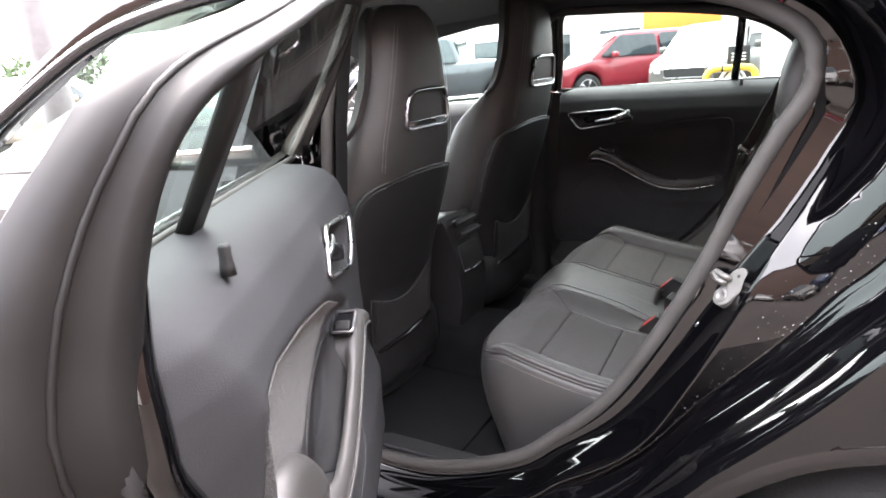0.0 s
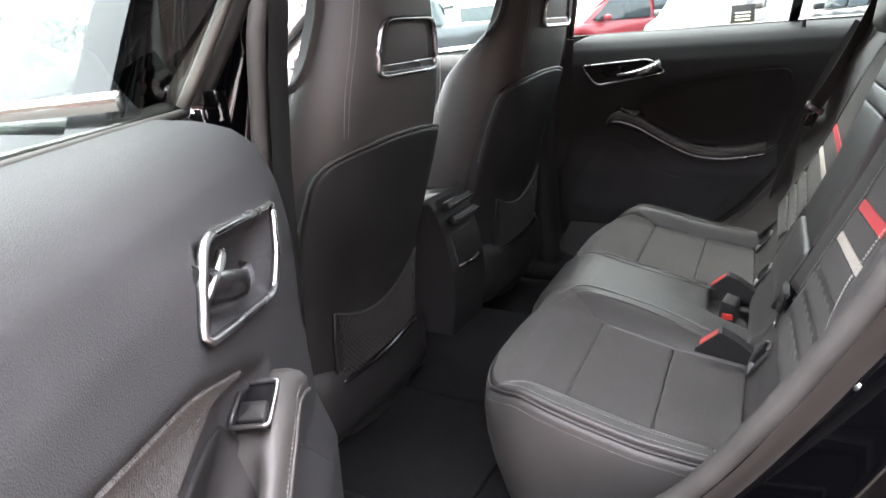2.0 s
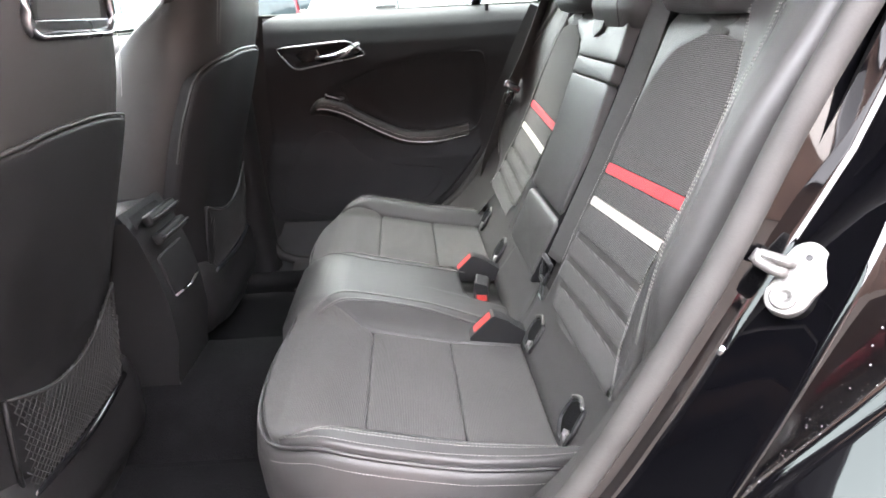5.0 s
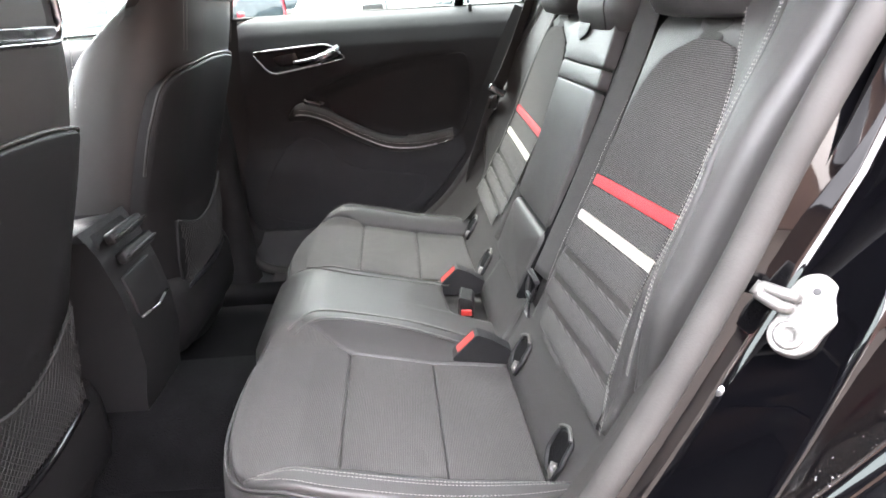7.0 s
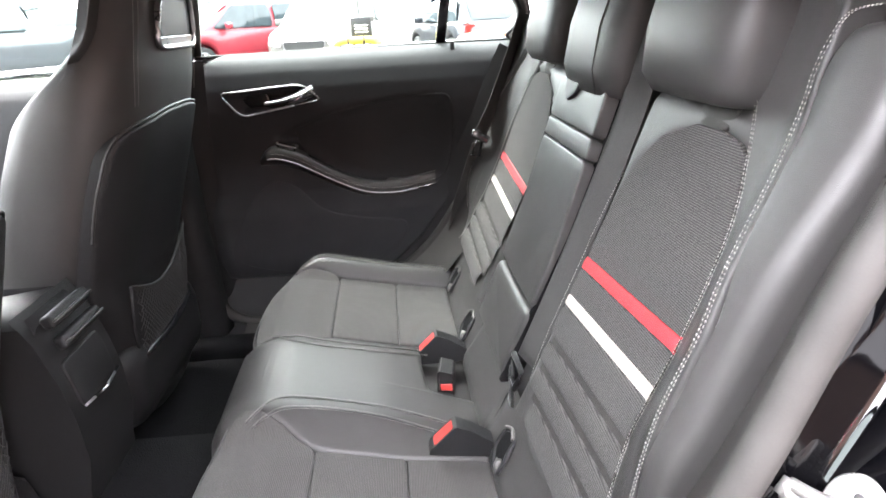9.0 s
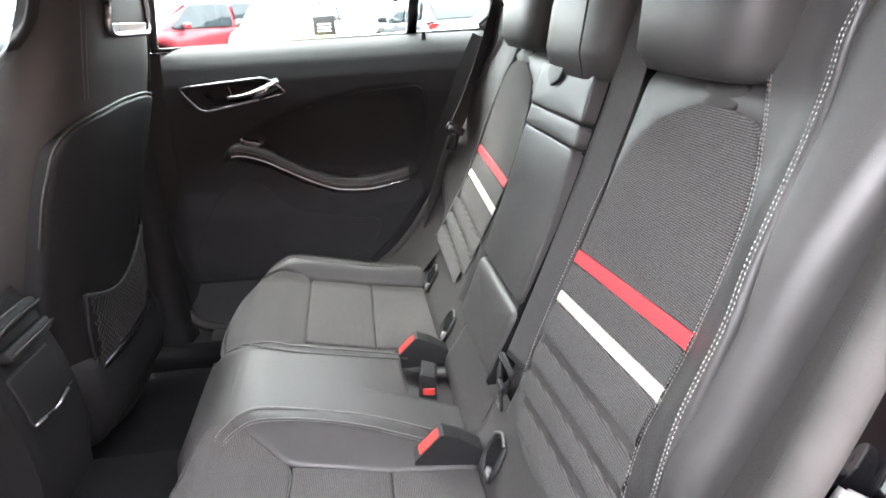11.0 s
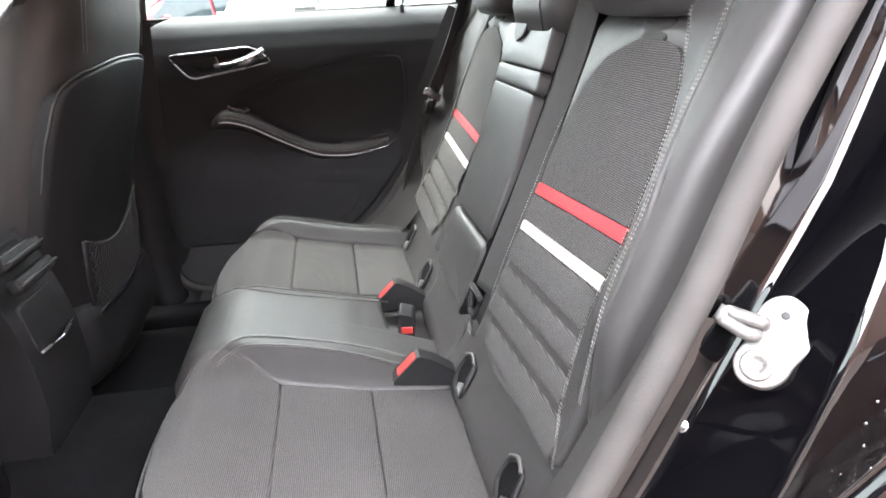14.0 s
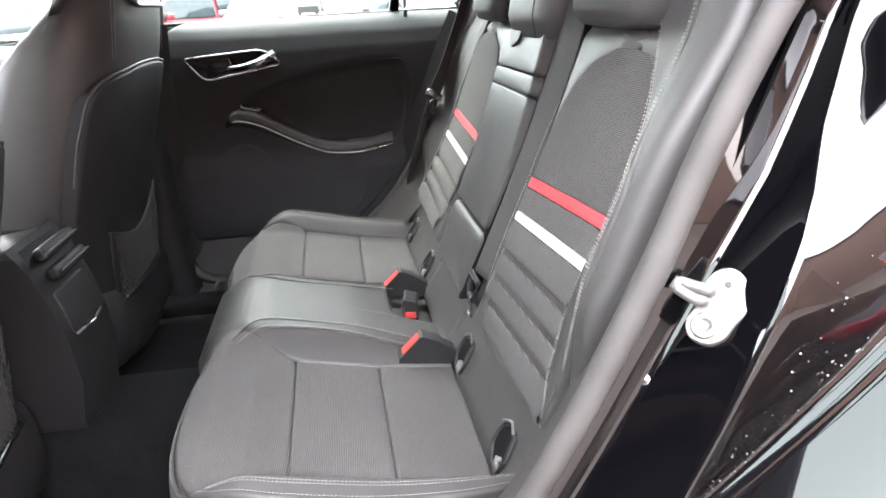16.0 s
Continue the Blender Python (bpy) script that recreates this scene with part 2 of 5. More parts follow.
def stitches(points, step=0.0046, length=0.0041, size=0.0005):
    """Small thread stitches in a row along points."""
    pts = [Vector(p) for p in points]
    total = sum((b - a).length for a, b in zip(pts, pts[1:]))
    row = even(pts, max(int(total / step), 2), False)
    verts, faces = [], []
    for a, b in zip(row, row[1:]):
        t = (b - a).normalized()
        u = t.cross(Vector((0.3, 0.2, 0.93))).normalized()
        v = u.cross(t)
        k = len(verts)
        verts += [a, a + t * length] + [a + t * (length / 2) + d * size for d in (u, v, -u, -v)]
        for i in range(4):
            j = (i + 1) % 4
            faces += [(k, k + 2 + i, k + 2 + j), (k + 1, k + 2 + j, k + 2 + i)]
    return verts, faces


def block(cx, cy, cz, sx, sy, sz, r=0.01, turn=(0, 0, 0)):
    """A box with rounded upright and level edges."""
    bm = bmesh.new()
    bmesh.ops.create_cube(bm, size=1)
    bmesh.ops.scale(bm, vec=(sx, sy, sz), verts=bm.verts)
    bmesh.ops.bevel(bm, geom=bm.edges[:], offset=min(r, 0.45 * min(sx, sy, sz)), segments=3, affect="EDGES", profile=0.5)
    bmesh.ops.transform(bm, matrix=pose(cx, cy, cz, *turn), verts=bm.verts)
    out = [v.co.copy() for v in bm.verts], [tuple(v.index for v in f.verts) for f in bm.faces]
    bm.free()
    return out


def loft(rings, closed=True, cap=False):
    n = len(rings[0])
    verts = [v for r in rings for v in r]
    faces = []
    for k in range(len(rings) - 1):
        for i in range(n if closed else n - 1):
            j = (i + 1) % n
            faces.append((k * n + i, k * n + j, (k + 1) * n + j, (k + 1) * n + i))
    if cap:
        faces += [tuple(range(n)), tuple(range((len(rings) - 1) * n, len(rings) * n))]
    return verts, faces


def disc(centre, axis, rings, sides=28):
    """A turned shape: rings of (radius, way along the axis)."""
    q = Vector(axis).to_track_quat("Z", "Y").to_matrix()
    out = []
    for rad, h in rings:
        out.append([Vector(centre) + q @ Vector((rad * math.cos(2 * math.pi * k / sides), rad * math.sin(2 * math.pi * k / sides), h)) for k in range(sides)])
    return loft(out, True, True)


def interp(x, xs, ys):
    return float(np.interp(x, xs, ys))


def smooth_step(a, b, x):
    t = min(max((x - a) / (b - a), 0), 1)
    return t * t * (3 - 2 * t)


# ---- car shell ----
APERTURE = [(-.50, .42), (-.44, .325), (-.26, .322), (-.07, .385), (.02, .452), (.115, .542), (.197, .668), (.270, .806), (.318, .92), (.366, 1.02),
            (.402, 1.085), (.403, 1.145), (.362, 1.19), (.255, 1.236), (.0, 1.28), (-.25, 1.30), (-.41, 1.298), (-.46, 1.2), (-.495, 1.0), (-.515, .7)]
WHEEL, ARCH = (.62, .32), .365


def seal_y(z):
    return interp(z, [.32, .5, .8, 1.1, 1.3], [.685, .66, .632, .615, .575])


def skin_y(z):
    return interp(z, [.12, .2, .35, .6, .85, .93, .99, 1.05, 1.2, 1.35, 1.42], [.74, .80, .85, .876, .874, .866, .845, .815, .735, .64, .55])


def jamb_width(p):
    """How far the jamb reaches beyond the seal: wide behind the opening, where the door laps over the wheel arch."""
    w = interp(p.z, [.40, .45, .55, .67, .80, .92, 1.02, 1.085, 1.145, 1.19, 1.24], [.05, .07, .092, .108, .15, .19, .21, .19, .12, .08, .06])
    return .055 + (w - .055) * smooth_step(-.02, .06, p.x)


def aperture_ring(off, y_of, count=170, share=0.0):
    """The opening's outline moved outwards by off, and by a share of the jamb's width."""
    pts = spline([(a, 0, b) for a, b in APERTURE], count, True)
    out = []
    for i, p in enumerate(pts):
        t = pts[(i + 1) % count] - pts[i - 1]
        nrm = Vector((t.z, 0, -t.x)).normalized()
        q = p + nrm * (off + share * jamb_width(p))
        out.append(Vector((q.x, y_of(q.x, q.z, p.z), q.z)))
    return out


# jamb section by height: where the seal's face ends and where the door's landing turns outwards, as offsets and depths
JAMB_Z = [.32, .60, .75, .831, .882, .92, .964, 1.005, 1.04, 1.066, 1.15, 1.20, 1.25]
FACE_END = [.026, .034, .038, .046, .058, .067, .071, .073, .071, .067, .05, .035, .03]
FACE_DEPTH = [.006, .006, .004, .0, -.006, -.012, -.022, -.031, -.037, -.041, -.03, 0, .006]
LANDING_END = [.082, .078, .071, .069, .074, .078, .081, .082, .080, .076, .062, .055, .055]
LANDING_DEPTH = [.074, .074, .072, .068, .054, .036, .008, -.008, -.019, -.028, -.01, .02, .04]


def side_rings(s):
    pts = spline([(a, 0, b) for a, b in APERTURE], 170, True)
    outs = []
    for i, p in enumerate(pts):
        t = pts[(i + 1) % 170] - pts[i - 1]
        n = Vector((t.z, 0, -t.x)).normalized()
        k = .60 + .40 * smooth_step(.0, .16, p.x) * (1 - smooth_step(1.08, 1.16, p.z))
        o1, d1, o2, d2 = (interp(p.z, JAMB_Z, row) for row in (FACE_END, FACE_DEPTH, LANDING_END, LANDING_DEPTH))
        y0, back = seal_y(p.z), smooth_step(-.02, .22, p.x)
        run = Vector((o2 - o1, d2 - d1))
        e = run.normalized() * min(.006, run.length * .3)
        prof = [(.002 * k, min(d1, 0)), (.010 * k, d1 * .98), (o1 * k * .6, d1), ((o1 - .006) * k, d1), (o1 * k, d1), (o1 * k + e.x, d1 + e.y)]
        prof += [(o1 * k + (o2 - o1) * k * f, d1 + (d2 - d1) * f) for f in (.3, .5, .7)]
        prof += [(o2 * k - e.x, d2 - e.y), (o2 * k - e.x * .4, d2 - e.y * .3), (o2 * k, d2 + .0012), (o2 * k + .004, d2 + .0026)]
        far = jamb_width(p)
        lip = (1 - back) * y0 + back * (.630 + .06 * (p.z - .80)) + .0756
        for f in (.10, .18, .3, .5, .75, .88, .94):
            rise = 1 - (1 - f) ** (1.0 + 2.0 * smooth_step(.86, 1.0, p.z))
            prof.append((o2 * k + .004 + (far - o2 * k - .004) * f, d2 + .0026 + (lip - y0 - d2 - .0026) * rise))
        prof += [(far, lip + .0074 - y0), (far + .005, lip + .0144 - y0), (far + .012, lip + .0164 - y0)]
        row = []
        for o, d in prof:
            q = p + n * o
            row.append(Vector((q.x, s * (y0 + d), q.z)))
        for o, d in ((.022, -.05), (.028, -.02), (.033, -.005), (.040, 0)):
            q = p + n * (far + o)
            row.append(Vector((q.x, s * (skin_y(q.z) + d), q.z)))
        outs.append(row)
    return [[row[k] for row in outs] for k in range(len(outs[0]))]


def outer_skin(s):
    rings, inner = [], set()
    n = 170
    for k, d in enumerate((.040, .05, .065, .085, .11, .14, .175, .215, .26, .31, .37, .44, .52, .62, .74, .88)):
        ring = aperture_ring(d, lambda x, z, z0: 0, n, 1)
        for i, v in enumerate(ring):
            v.z = min(max(v.z, .14), 1.40)
            v.x = min(max(v.x, -.575), 1.22)
            if math.hypot(v.x - WHEEL[0], v.z - WHEEL[1]) < ARCH:
                inner.add(k * n + i)
            crease = .006 * math.exp(-((v.z - (.86 + .05 * v.x)) / .02) ** 2)
            v.y = s * (skin_y(v.z) + crease - .16 * max(0, v.x - .75) ** 2)
        rings.append(ring)
    verts, faces = loft(rings)
    keep = []
    for f in faces:
        size = (verts[f[0]] - verts[f[2]]).length * (verts[f[1]] - verts[f[3]]).length
        if size > 1e-6 and not any(i in inner for i in f) and sum(verts[i].z for i in f) > .58:
            keep.append(f)
    return verts, keep


car = thing("car", "black five-door hatchback with its rear passenger door open", "car")
for s in (-1, 1):
    part("door_frame_opening", loft(side_rings(s)), PAINT, car, "glossy black painted door jamb")
    part("side_panel", outer_skin(s), PAINT, car, "glossy black rear quarter panel wet with drops")
    part("door_seal", tube(aperture_ring(-.0005, lambda x, z, z0: s * (seal_y(z0) - .004)), .0140, 10, True), RUBBER, car, "grey-black rubber door seal")
    arch = [[Vector((WHEEL[0] + rad * math.cos(a), s * (skin_y(WHEEL[1] + rad * math.sin(a)) + dy if dy > -.1 else -dy), WHEEL[1] + rad * math.sin(a))) for a in (math.pi * k / 60 for k in range(-8, 69))]
            for rad, dy in ((ARCH + .03, -.003), (ARCH + .02, .0012), (ARCH + .006, .0016), (ARCH, .001), (ARCH - .006, -.006), (ARCH - .008, -.03))]
    part("arch_lip", loft(arch, False), PAINT, car, "glossy black wheel arch edge")
    arch = [[Vector((WHEEL[0] + rad * math.cos(a), s * y, WHEEL[1] + rad * math.sin(a))) for a in (math.pi * k / 40 for k in range(-6, 47))]
            for rad, y in ((ARCH - .006, .85), (ARCH - .012, .60), (.1, .60))]
    part("wheel_arch", loft(arch, False), CARPET, car, "dark plastic wheel arch liner")
    wheel = part("wheel", disc((WHEEL[0], s * .72, .30), (0, s, 0), [(.2, 0), (.215, .10), (.205, .11), (.09, .095), (.07, .11), (.02, .112)]), CHROME, car, "silver alloy wheel")
    part("tyre", disc((WHEEL[0], s * .72, .30), (0, s, 0), [(.20, -.1), (.28, -.1), (.298, -.085), (.30, 0), (.298, .08), (.285, .105), (.26, .112), (.218, .104), (.2, .08)]), TYRE, wheel, "black tyre")

for s in (-1, 1):
    band = [aperture_ring(o, lambda x, z, z0, k=k: s * (seal_y(z0) + k)) for o, k in ((-.004, -.010), (-.006, -.014), (-.009, -.015), (-.012, -.012), (-.013, -.004), (-.009, .002), (.0, -.02), (.03, -.06), (.05, -.12))]
    verts, faces = loft(band)
    part("pillar_trim_edge", (verts, [f for f in faces if all(verts[i].x > -.44 and verts[i].z < 1.22 for i in f)]), TRIMGREY, car, "grey-black soft trim beside the seal")

# drops of rain on the near jamb and panel
rain = random.Random(4)
jamb_rows = side_rings(-1)
drops = []
while len(drops) < 260:
    k, i = rain.choice([15, 16, 17, 17, 18]), rain.randrange(170)
    a, b = jamb_rows[k][i], jamb_rows[k + 1][(i + 1) % 170]
    p = a.lerp(b, rain.random())
    p.z += rain.uniform(-.01, .01)
    if p.x < .18 or not .50 < p.z < .98:
        continue
    r = rain.choice([.0005, .0007, .0009, .0013])
    drops.append(disc(p + Vector((0, .0004, 0)), (-.2, -1, .1), [(r, 0), (r * .8, r * .35), (r * .4, r * .55)], 7))
water = part("water_drops", join(*drops), DROPLET, None)
tagged(water, "small rain drops on the black paint", "water", kind="stuff")

# roof, headliner, floor and ends
ROOF = [(-1.3, 1.33), (-.9, 1.40), (-.4, 1.435), (.1, 1.43), (.6, 1.39), (1.05, 1.30)]


def across(rows, half, n=17, bow=.03):
    return loft([[Vector((x, half * (2 * k / (n - 1) - 1), z - bow * (2 * k / (n - 1) - 1) ** 4)) for k in range(n)] for x, z in rows], False)


rows = [(v.x, v.z) for v in spline([(a, 0, b) for a, b in ROOF], 24)]
part("roof", across(rows, .60, bow=.05), PAINT, car, "black roof panel")
part("headliner", across([(x, z - .05) for x, z in rows], .60, bow=.07), HEADLINER, car, "dark grey roof lining")
part("floor_pan", join(block(-.62, 0, .22, 1.9, 1.36, .06, .02)), CARPET, car, "black carpeted floor")
part("tunnel", loft([[Vector((x, y, z)) for y, z in ((-.17, .24), (-.13, .33), (-.09, .37), (.09, .37), (.13, .33), (.17, .24))] for x in (-1.5, -.8, -.35, -.15)], False), CARPET, car)
for s in (-1, 1):
    part("sill_trim", pad(rounded([(-.43, .0), (-.05, .0), (-.03, .05), (-.45, .05)], .012, 40),
                          lambda a, b, h, s=s: Vector((a, s * (.605 + b), .322 + h + .06 * smooth_step(-.12, 0, a))), .006, .05), PLASTIC, car, "scuffed black plastic sill trim") if s < 0 else None
    part("inner_sill", block(-.5, s * .61, .265, 1.9, .07, .09, .03), CARPET, car)
    b_in = [(-.47, .30), (-.475, .6), (-.47, .9), (-.455, 1.05), (-.44, 1.2), (-.42, 1.33)]
    part("b_pillar_trim", loft([[Vector((x + dx - .035, s * (seal_y(z) - .045 + dy), z)) for dx, dy in ((-.07, .06), (-.065, 0), (-.03, -.02), (.0, -.018), (.022, .0), (.03, .05))]
                                for x, z in b_in], False), PLASTIC, car, "dark plastic centre pillar cover")
    part("c_pillar_trim", loft([[Vector((x + dx, s * (seal_y(z) - .022 - dy), z)) for dx, dy in ((.0, -.01), (.02, .03), (.06, .06), (.16, .07), (.35, .09))]
                                for x, z in ((.10, .40), (.16, .52), (.27, .74), (.36, .93), (.41, 1.05), (.41, 1.15), (.33, 1.24), (.18, 1.29), (0, 1.33))], False), PLASTIC, car, "dark plastic rear pillar cover")
    part("roof_rail_trim", loft([[Vector((x, s * y, z + dz)) for y, dz in ((.62, -.02), (.585, -.03), (.55, 0.0), (.50, .04))] for x, z in ((-1.2, 1.25), (-.7, 1.32), (-.3, 1.33), (.1, 1.32), (.5, 1.27))], False), HEADLINER, car)
    part("rear_inner_panel", loft([[Vector((x, s * y, z)) for z, y in ((.25, .57), (.6, .57), (1.0, .52), (1.34, .48))] for x in (.50, .8, 1.15)], False), PLASTIC, car)
    # front part of this side: door skin with chrome strip, window frame and glass
    skin = [[Vector((x, s * (skin_y(z) - .006 * smooth_step(.78, .97, z) + .004 * math.exp(-((z - .74) / .015) ** 2)), z)) for x in (-1.42, -1.2, -1.0, -.8, -.6, -.575)] for z in (.14, .25, .4, .55, .7, .78, .80, .82, .84, .88, .93, .97, .995)]
    part("front_door", loft(skin, False), PAINT, car, "glossy black front door")
    part("front_door_card", loft([[Vector((x, s * y, z)) for x in (-1.4, -1.0, -.52)] for z, y in ((.3, .70), (.62, .70), (.66, .665), (.72, .68), (.95, .72), (1.0, .755), (1.0, .80))], False), VINYL, car, "black front door lining")
    part("belt_chrome", strap([(-1.5, s * .848, .988), (-1.0, s * .852, 1.012), (-.56, s * .850, 1.030), (-.535, s * .849, 1.031)] if s > 0 else
                              [(-1.5, s * .848, .988), (-1.0, s * .852, 1.012), (-.47, s * .850, 1.036)], .022, .008, (0, 0, 1)), BRIGHT, car, "bright chrome waistline strip")
    top = [(-1.62, .835, 1.0), (-1.4, .76, 1.14), (-1.1, .69, 1.28), (-.8, .655, 1.335), (-.5, .645, 1.345)]
    part("window_frame", tube(spline([(x, s * (y + .01), z) for x, y, z in top], 24), .018, 8), GLOSSBLACK, car, "black window frame")
    part("a_pillar", strap(spline([(-1.75, s * .76, 1.0), (-1.4, s * .68, 1.2), (-1.1, s * .63, 1.33), (-.8, s * .61, 1.375), (-.4, s * .605, 1.392), (.1, s * .60, 1.385), (.6, s * .58, 1.335)], 40), .07, .05, (0, 1, 0)), PAINT, car, "black roof pillar and rail")
    pillar = [[Vector((x + .03 * (z - 1) , s * (skin_y(z) + .002), z)) for x in (-.605, -.565, -.53)] for z in (.98, 1.1, 1.2, 1.3, 1.38)]
    part("b_pillar_cover", loft(pillar, False), GLOSSBLACK, car, "gloss black centre pillar cover")
    pane = part("front_window", loft([[Vector((x + dx * k, s * (y - .012), z)) for x in np.linspace(-1.55 if k == 0 else -1.05, -.56, 6)] for k, (dx, y, z) in
                                      enumerate([(0, .838, .99), (0, .765, 1.16), (0, .66, 1.33)])], False), TINT, car, "glass front side window")
    pane.visible_shadow = False
    part("front_lock_pin", disc((-.79, s * .775, 1.0), (0, 0, 1), [(.011, -.010), (.0095, .001), (.006, .003), (.0052, .006), (.0052, .030), (.0044, .0325)], 14), PLASTIC, car, "black lock pin")
    fx = np.linspace(-2.62, -1.42, 41)
    fz = [.2, .25, .3, .36, .42, .48, .54, .6, .66, .7, .74, .8, .86, .92, .96, .985, 1.0]
    grid = [[Vector((x, s * (interp(z, [.2, .6, .86, .96, 1.0], [.80, .865, .855, .78, .55]) - .30 * max(0, -2.05 - x) ** 2), min(z, interp(x, [-2.62, -2.3, -1.9, -1.42], [.74, .90, .985, 1.0])))) for x in fx] for z in fz]
    verts, faces = loft(grid, False)
    part("front_wing", (verts, [f for f in faces if min(math.hypot(verts[i].x + 1.93, verts[i].z - .32) for i in f) > .345]), PAINT, car, "black front wing")
    part("front_arch", loft([[Vector((-1.93 + rad * math.cos(t), s * y, .32 + rad * math.sin(t))) for t in (math.pi * k / 30 for k in range(-4, 35))] for rad, y in ((.385, .845), (.36, .84), (.36, .56), (.1, .56))], False), CARPET, car, "dark front wheel arch liner")
    front_wheel = part("wheel", disc((-1.93, s * .71, .30), (0, s, 0), [(.2, 0), (.215, .10), (.205, .11), (.09, .095), (.07, .11), (.02, .112)]), STEEL, car, "silver alloy wheel")
    part("tyre", disc((-1.93, s * .71, .30), (0, s, 0), [(.20, -.1), (.28, -.1), (.298, -.085), (.30, 0), (.298, .08), (.285, .105), (.26, .112), (.218, .104), (.2, .08)]), TYRE, front_wheel, "black tyre")
    part("headlamp", pad(spline([(.36, .60, 0), (.60, .62, 0), (.70, .68, 0), (.66, .74, 0), (.42, .70, 0)], 40, True), lambda a, b, h, s=s: Vector((-2.80 + .36 * a * a - h, s * a, b)), .012, .05), CHROME, car, "clear headlamp")
    part("tail_lamp", pad(rounded([(.40, .74), (.66, .76), (.68, .88), (.42, .86)], .03, 36), lambda a, b, h, s=s: Vector((1.405 - .20 * a * a + h, s * a, b)), .012, .06), BUCKLE_RED, car, "red tail lamp")
windscreen = part("windscreen", loft([[Vector((x + .1 * abs(y) ** 2, y * w, z)) for y in np.linspace(-1, 1, 9)] for x, z, w in ((-1.85, .99, .74), (-1.5, 1.19, .68), (-1.15, 1.36, .60))], False), GLASS, car, "glass windscreen")
windscreen.visible_shadow = False
part("bonnet", across([(-2.70, .75), (-2.62, .80), (-2.4, .88), (-2.0, .97), (-1.8, .995)], .70, bow=.05), PAINT, car, "black bonnet")
rear_pane = part("rear_window", loft([[Vector((x, y * .55, z)) for y in np.linspace(-1, 1, 7)] for x, z in ((1.05, 1.30), (1.3, 1.02))], False), TINT, car, "tinted glass rear window")
rear_pane.visible_shadow = False
part("tailgate", loft([[Vector((x - .1 * y * y, y * .68, z)) for y in np.linspace(-1, 1, 7)] for x, z in ((1.3, 1.03), (1.34, .8), (1.36, .4), (1.3, .2))], False), PAINT, car, "black tailgate")
part("front_bumper", loft([[Vector((x + .36 * y * y, y, z)) for y in np.linspace(-.80, .80, 21)] for x, z in ((-2.70, .18), (-2.77, .28), (-2.79, .45), (-2.78, .60), (-2.74, .72), (-2.70, .76))], False), PAINT, car, "black front bumper")
part("radiator_grille", pad(rounded([(-.34, -.10), (.34, -.10), (.38, .08), (-.38, .08)], .05, 44), lambda a, b, h: Vector((-2.795 + .36 * a * a - h, a, .56 + b)), .01, .04), GLOSSBLACK, car, "black radiator grille")
part("rear_bumper", loft([[Vector((x - .20 * y * y, y, z)) for y in np.linspace(-.82, .82, 21)] for x, z in ((1.34, .16), (1.42, .22), (1.45, .38), (1.44, .52), (1.40, .58))], False), PAINT, car, "black rear bumper")
part("rear_corner", loft([[Vector((x - .20 * y * y, y, z)) for y in np.linspace(-.82, .82, 21)] for x, z in ((1.395, .57), (1.40, .72), (1.385, .90), (1.34, 1.0))], False), PAINT, car, "black tailgate skin")
part("parcel_shelf", block(.82, 0, .90, .66, 1.14, .03, .01), CARPET, car, "dark carpeted parcel shelf")
part("dashboard", loft([[Vector((x, y * .70, z)) for y in np.linspace(-1, 1, 9)] for x, z in ((-1.80, .98), (-1.5, 1.0), (-1.32, .97), (-1.25, .90), (-1.28, .75), (-1.35, .45))], False), VINYL, car, "black dashboard")
part("steering_wheel", tube([Vector((-1.08 + .06 * math.sin(a), .36 + .18 * math.cos(a), .88 + .17 * math.sin(a))) for a in (2 * math.pi * k / 32 for k in range(32))], .015, 8, True), LEATHER, car, "black steering wheel")

# strikers on the jambs
def striker(s):
    st = thing("door_striker", "bright steel door latch striker bolted to the black jamb", "door striker")
    n = Vector((-.57, s * .57, .58)).normalized()
    u = Vector((.40, 0, .81))
    u = (u - n * u.dot(n)).normalized()
    v = n.cross(u) * -s
    base = Vector((.324, s * .657, .790)) + n * .010

    def on_plate(a, b, h):
        return base + u * a + v * b + n * h
    plate = [(.0347, .009), (.0297, -.0112), (.0138, -.0227), (-.0092, -.0181), (-.0209, -.019), (-.0342, -.0111), (-.0379, .0067), (-.0263, .0177), (-.0109, .0165), (.0125, .0218), (.025, .0195)]
    part("base_plate", pad(rounded(plate, .007, 72), on_plate, .0020, .026), STEEL, st, "pressed steel base plate")
    tip = base + Vector((-.026, -s * .024, .012))
    for side in (-.0052, .0052):
        off = u * side
        part("loop", tube(spline([on_plate(0, .016, -.002) + off, on_plate(.001, .012, .006) + off, (base + tip) / 2 + n * .006 + off, tip + off * .6], 18), .0050, 10), STEEL, st, "rounded striker loop")
    part("loop_end", tube([tip - u * .006, tip + u * .006], .0056, 10), STEEL, st)
    c = on_plate(-.0213, .0010, 0)
    part("bolt", disc(c, n, [(.0115, -.001), (.0115, .0012), (.0100, .0022), (.0058, .0020), (.0050, .0004), (.0020, .0002)], 18), STEEL, st, "countersunk steel bolt")
    part("screw_hole", disc(on_plate(.0187, .004, 0), n, [(.0030, -.001), (.0030, .0004), (.0022, .0005)], 12), PLASTIC, st, "small dark hole")
    return st


for s in (-1, 1):
    striker(s)
# rubber clip on the near jamb below the striker
clip = thing("jamb_clip", "small chipped clip in the black jamb", "clip")
part("head", disc((.270, -.640, .716), (-.57, -.57, .58), [(.007, 0), (.0065, .003), (.003, .005)], 12), CHROME, clip, "bare metal head")


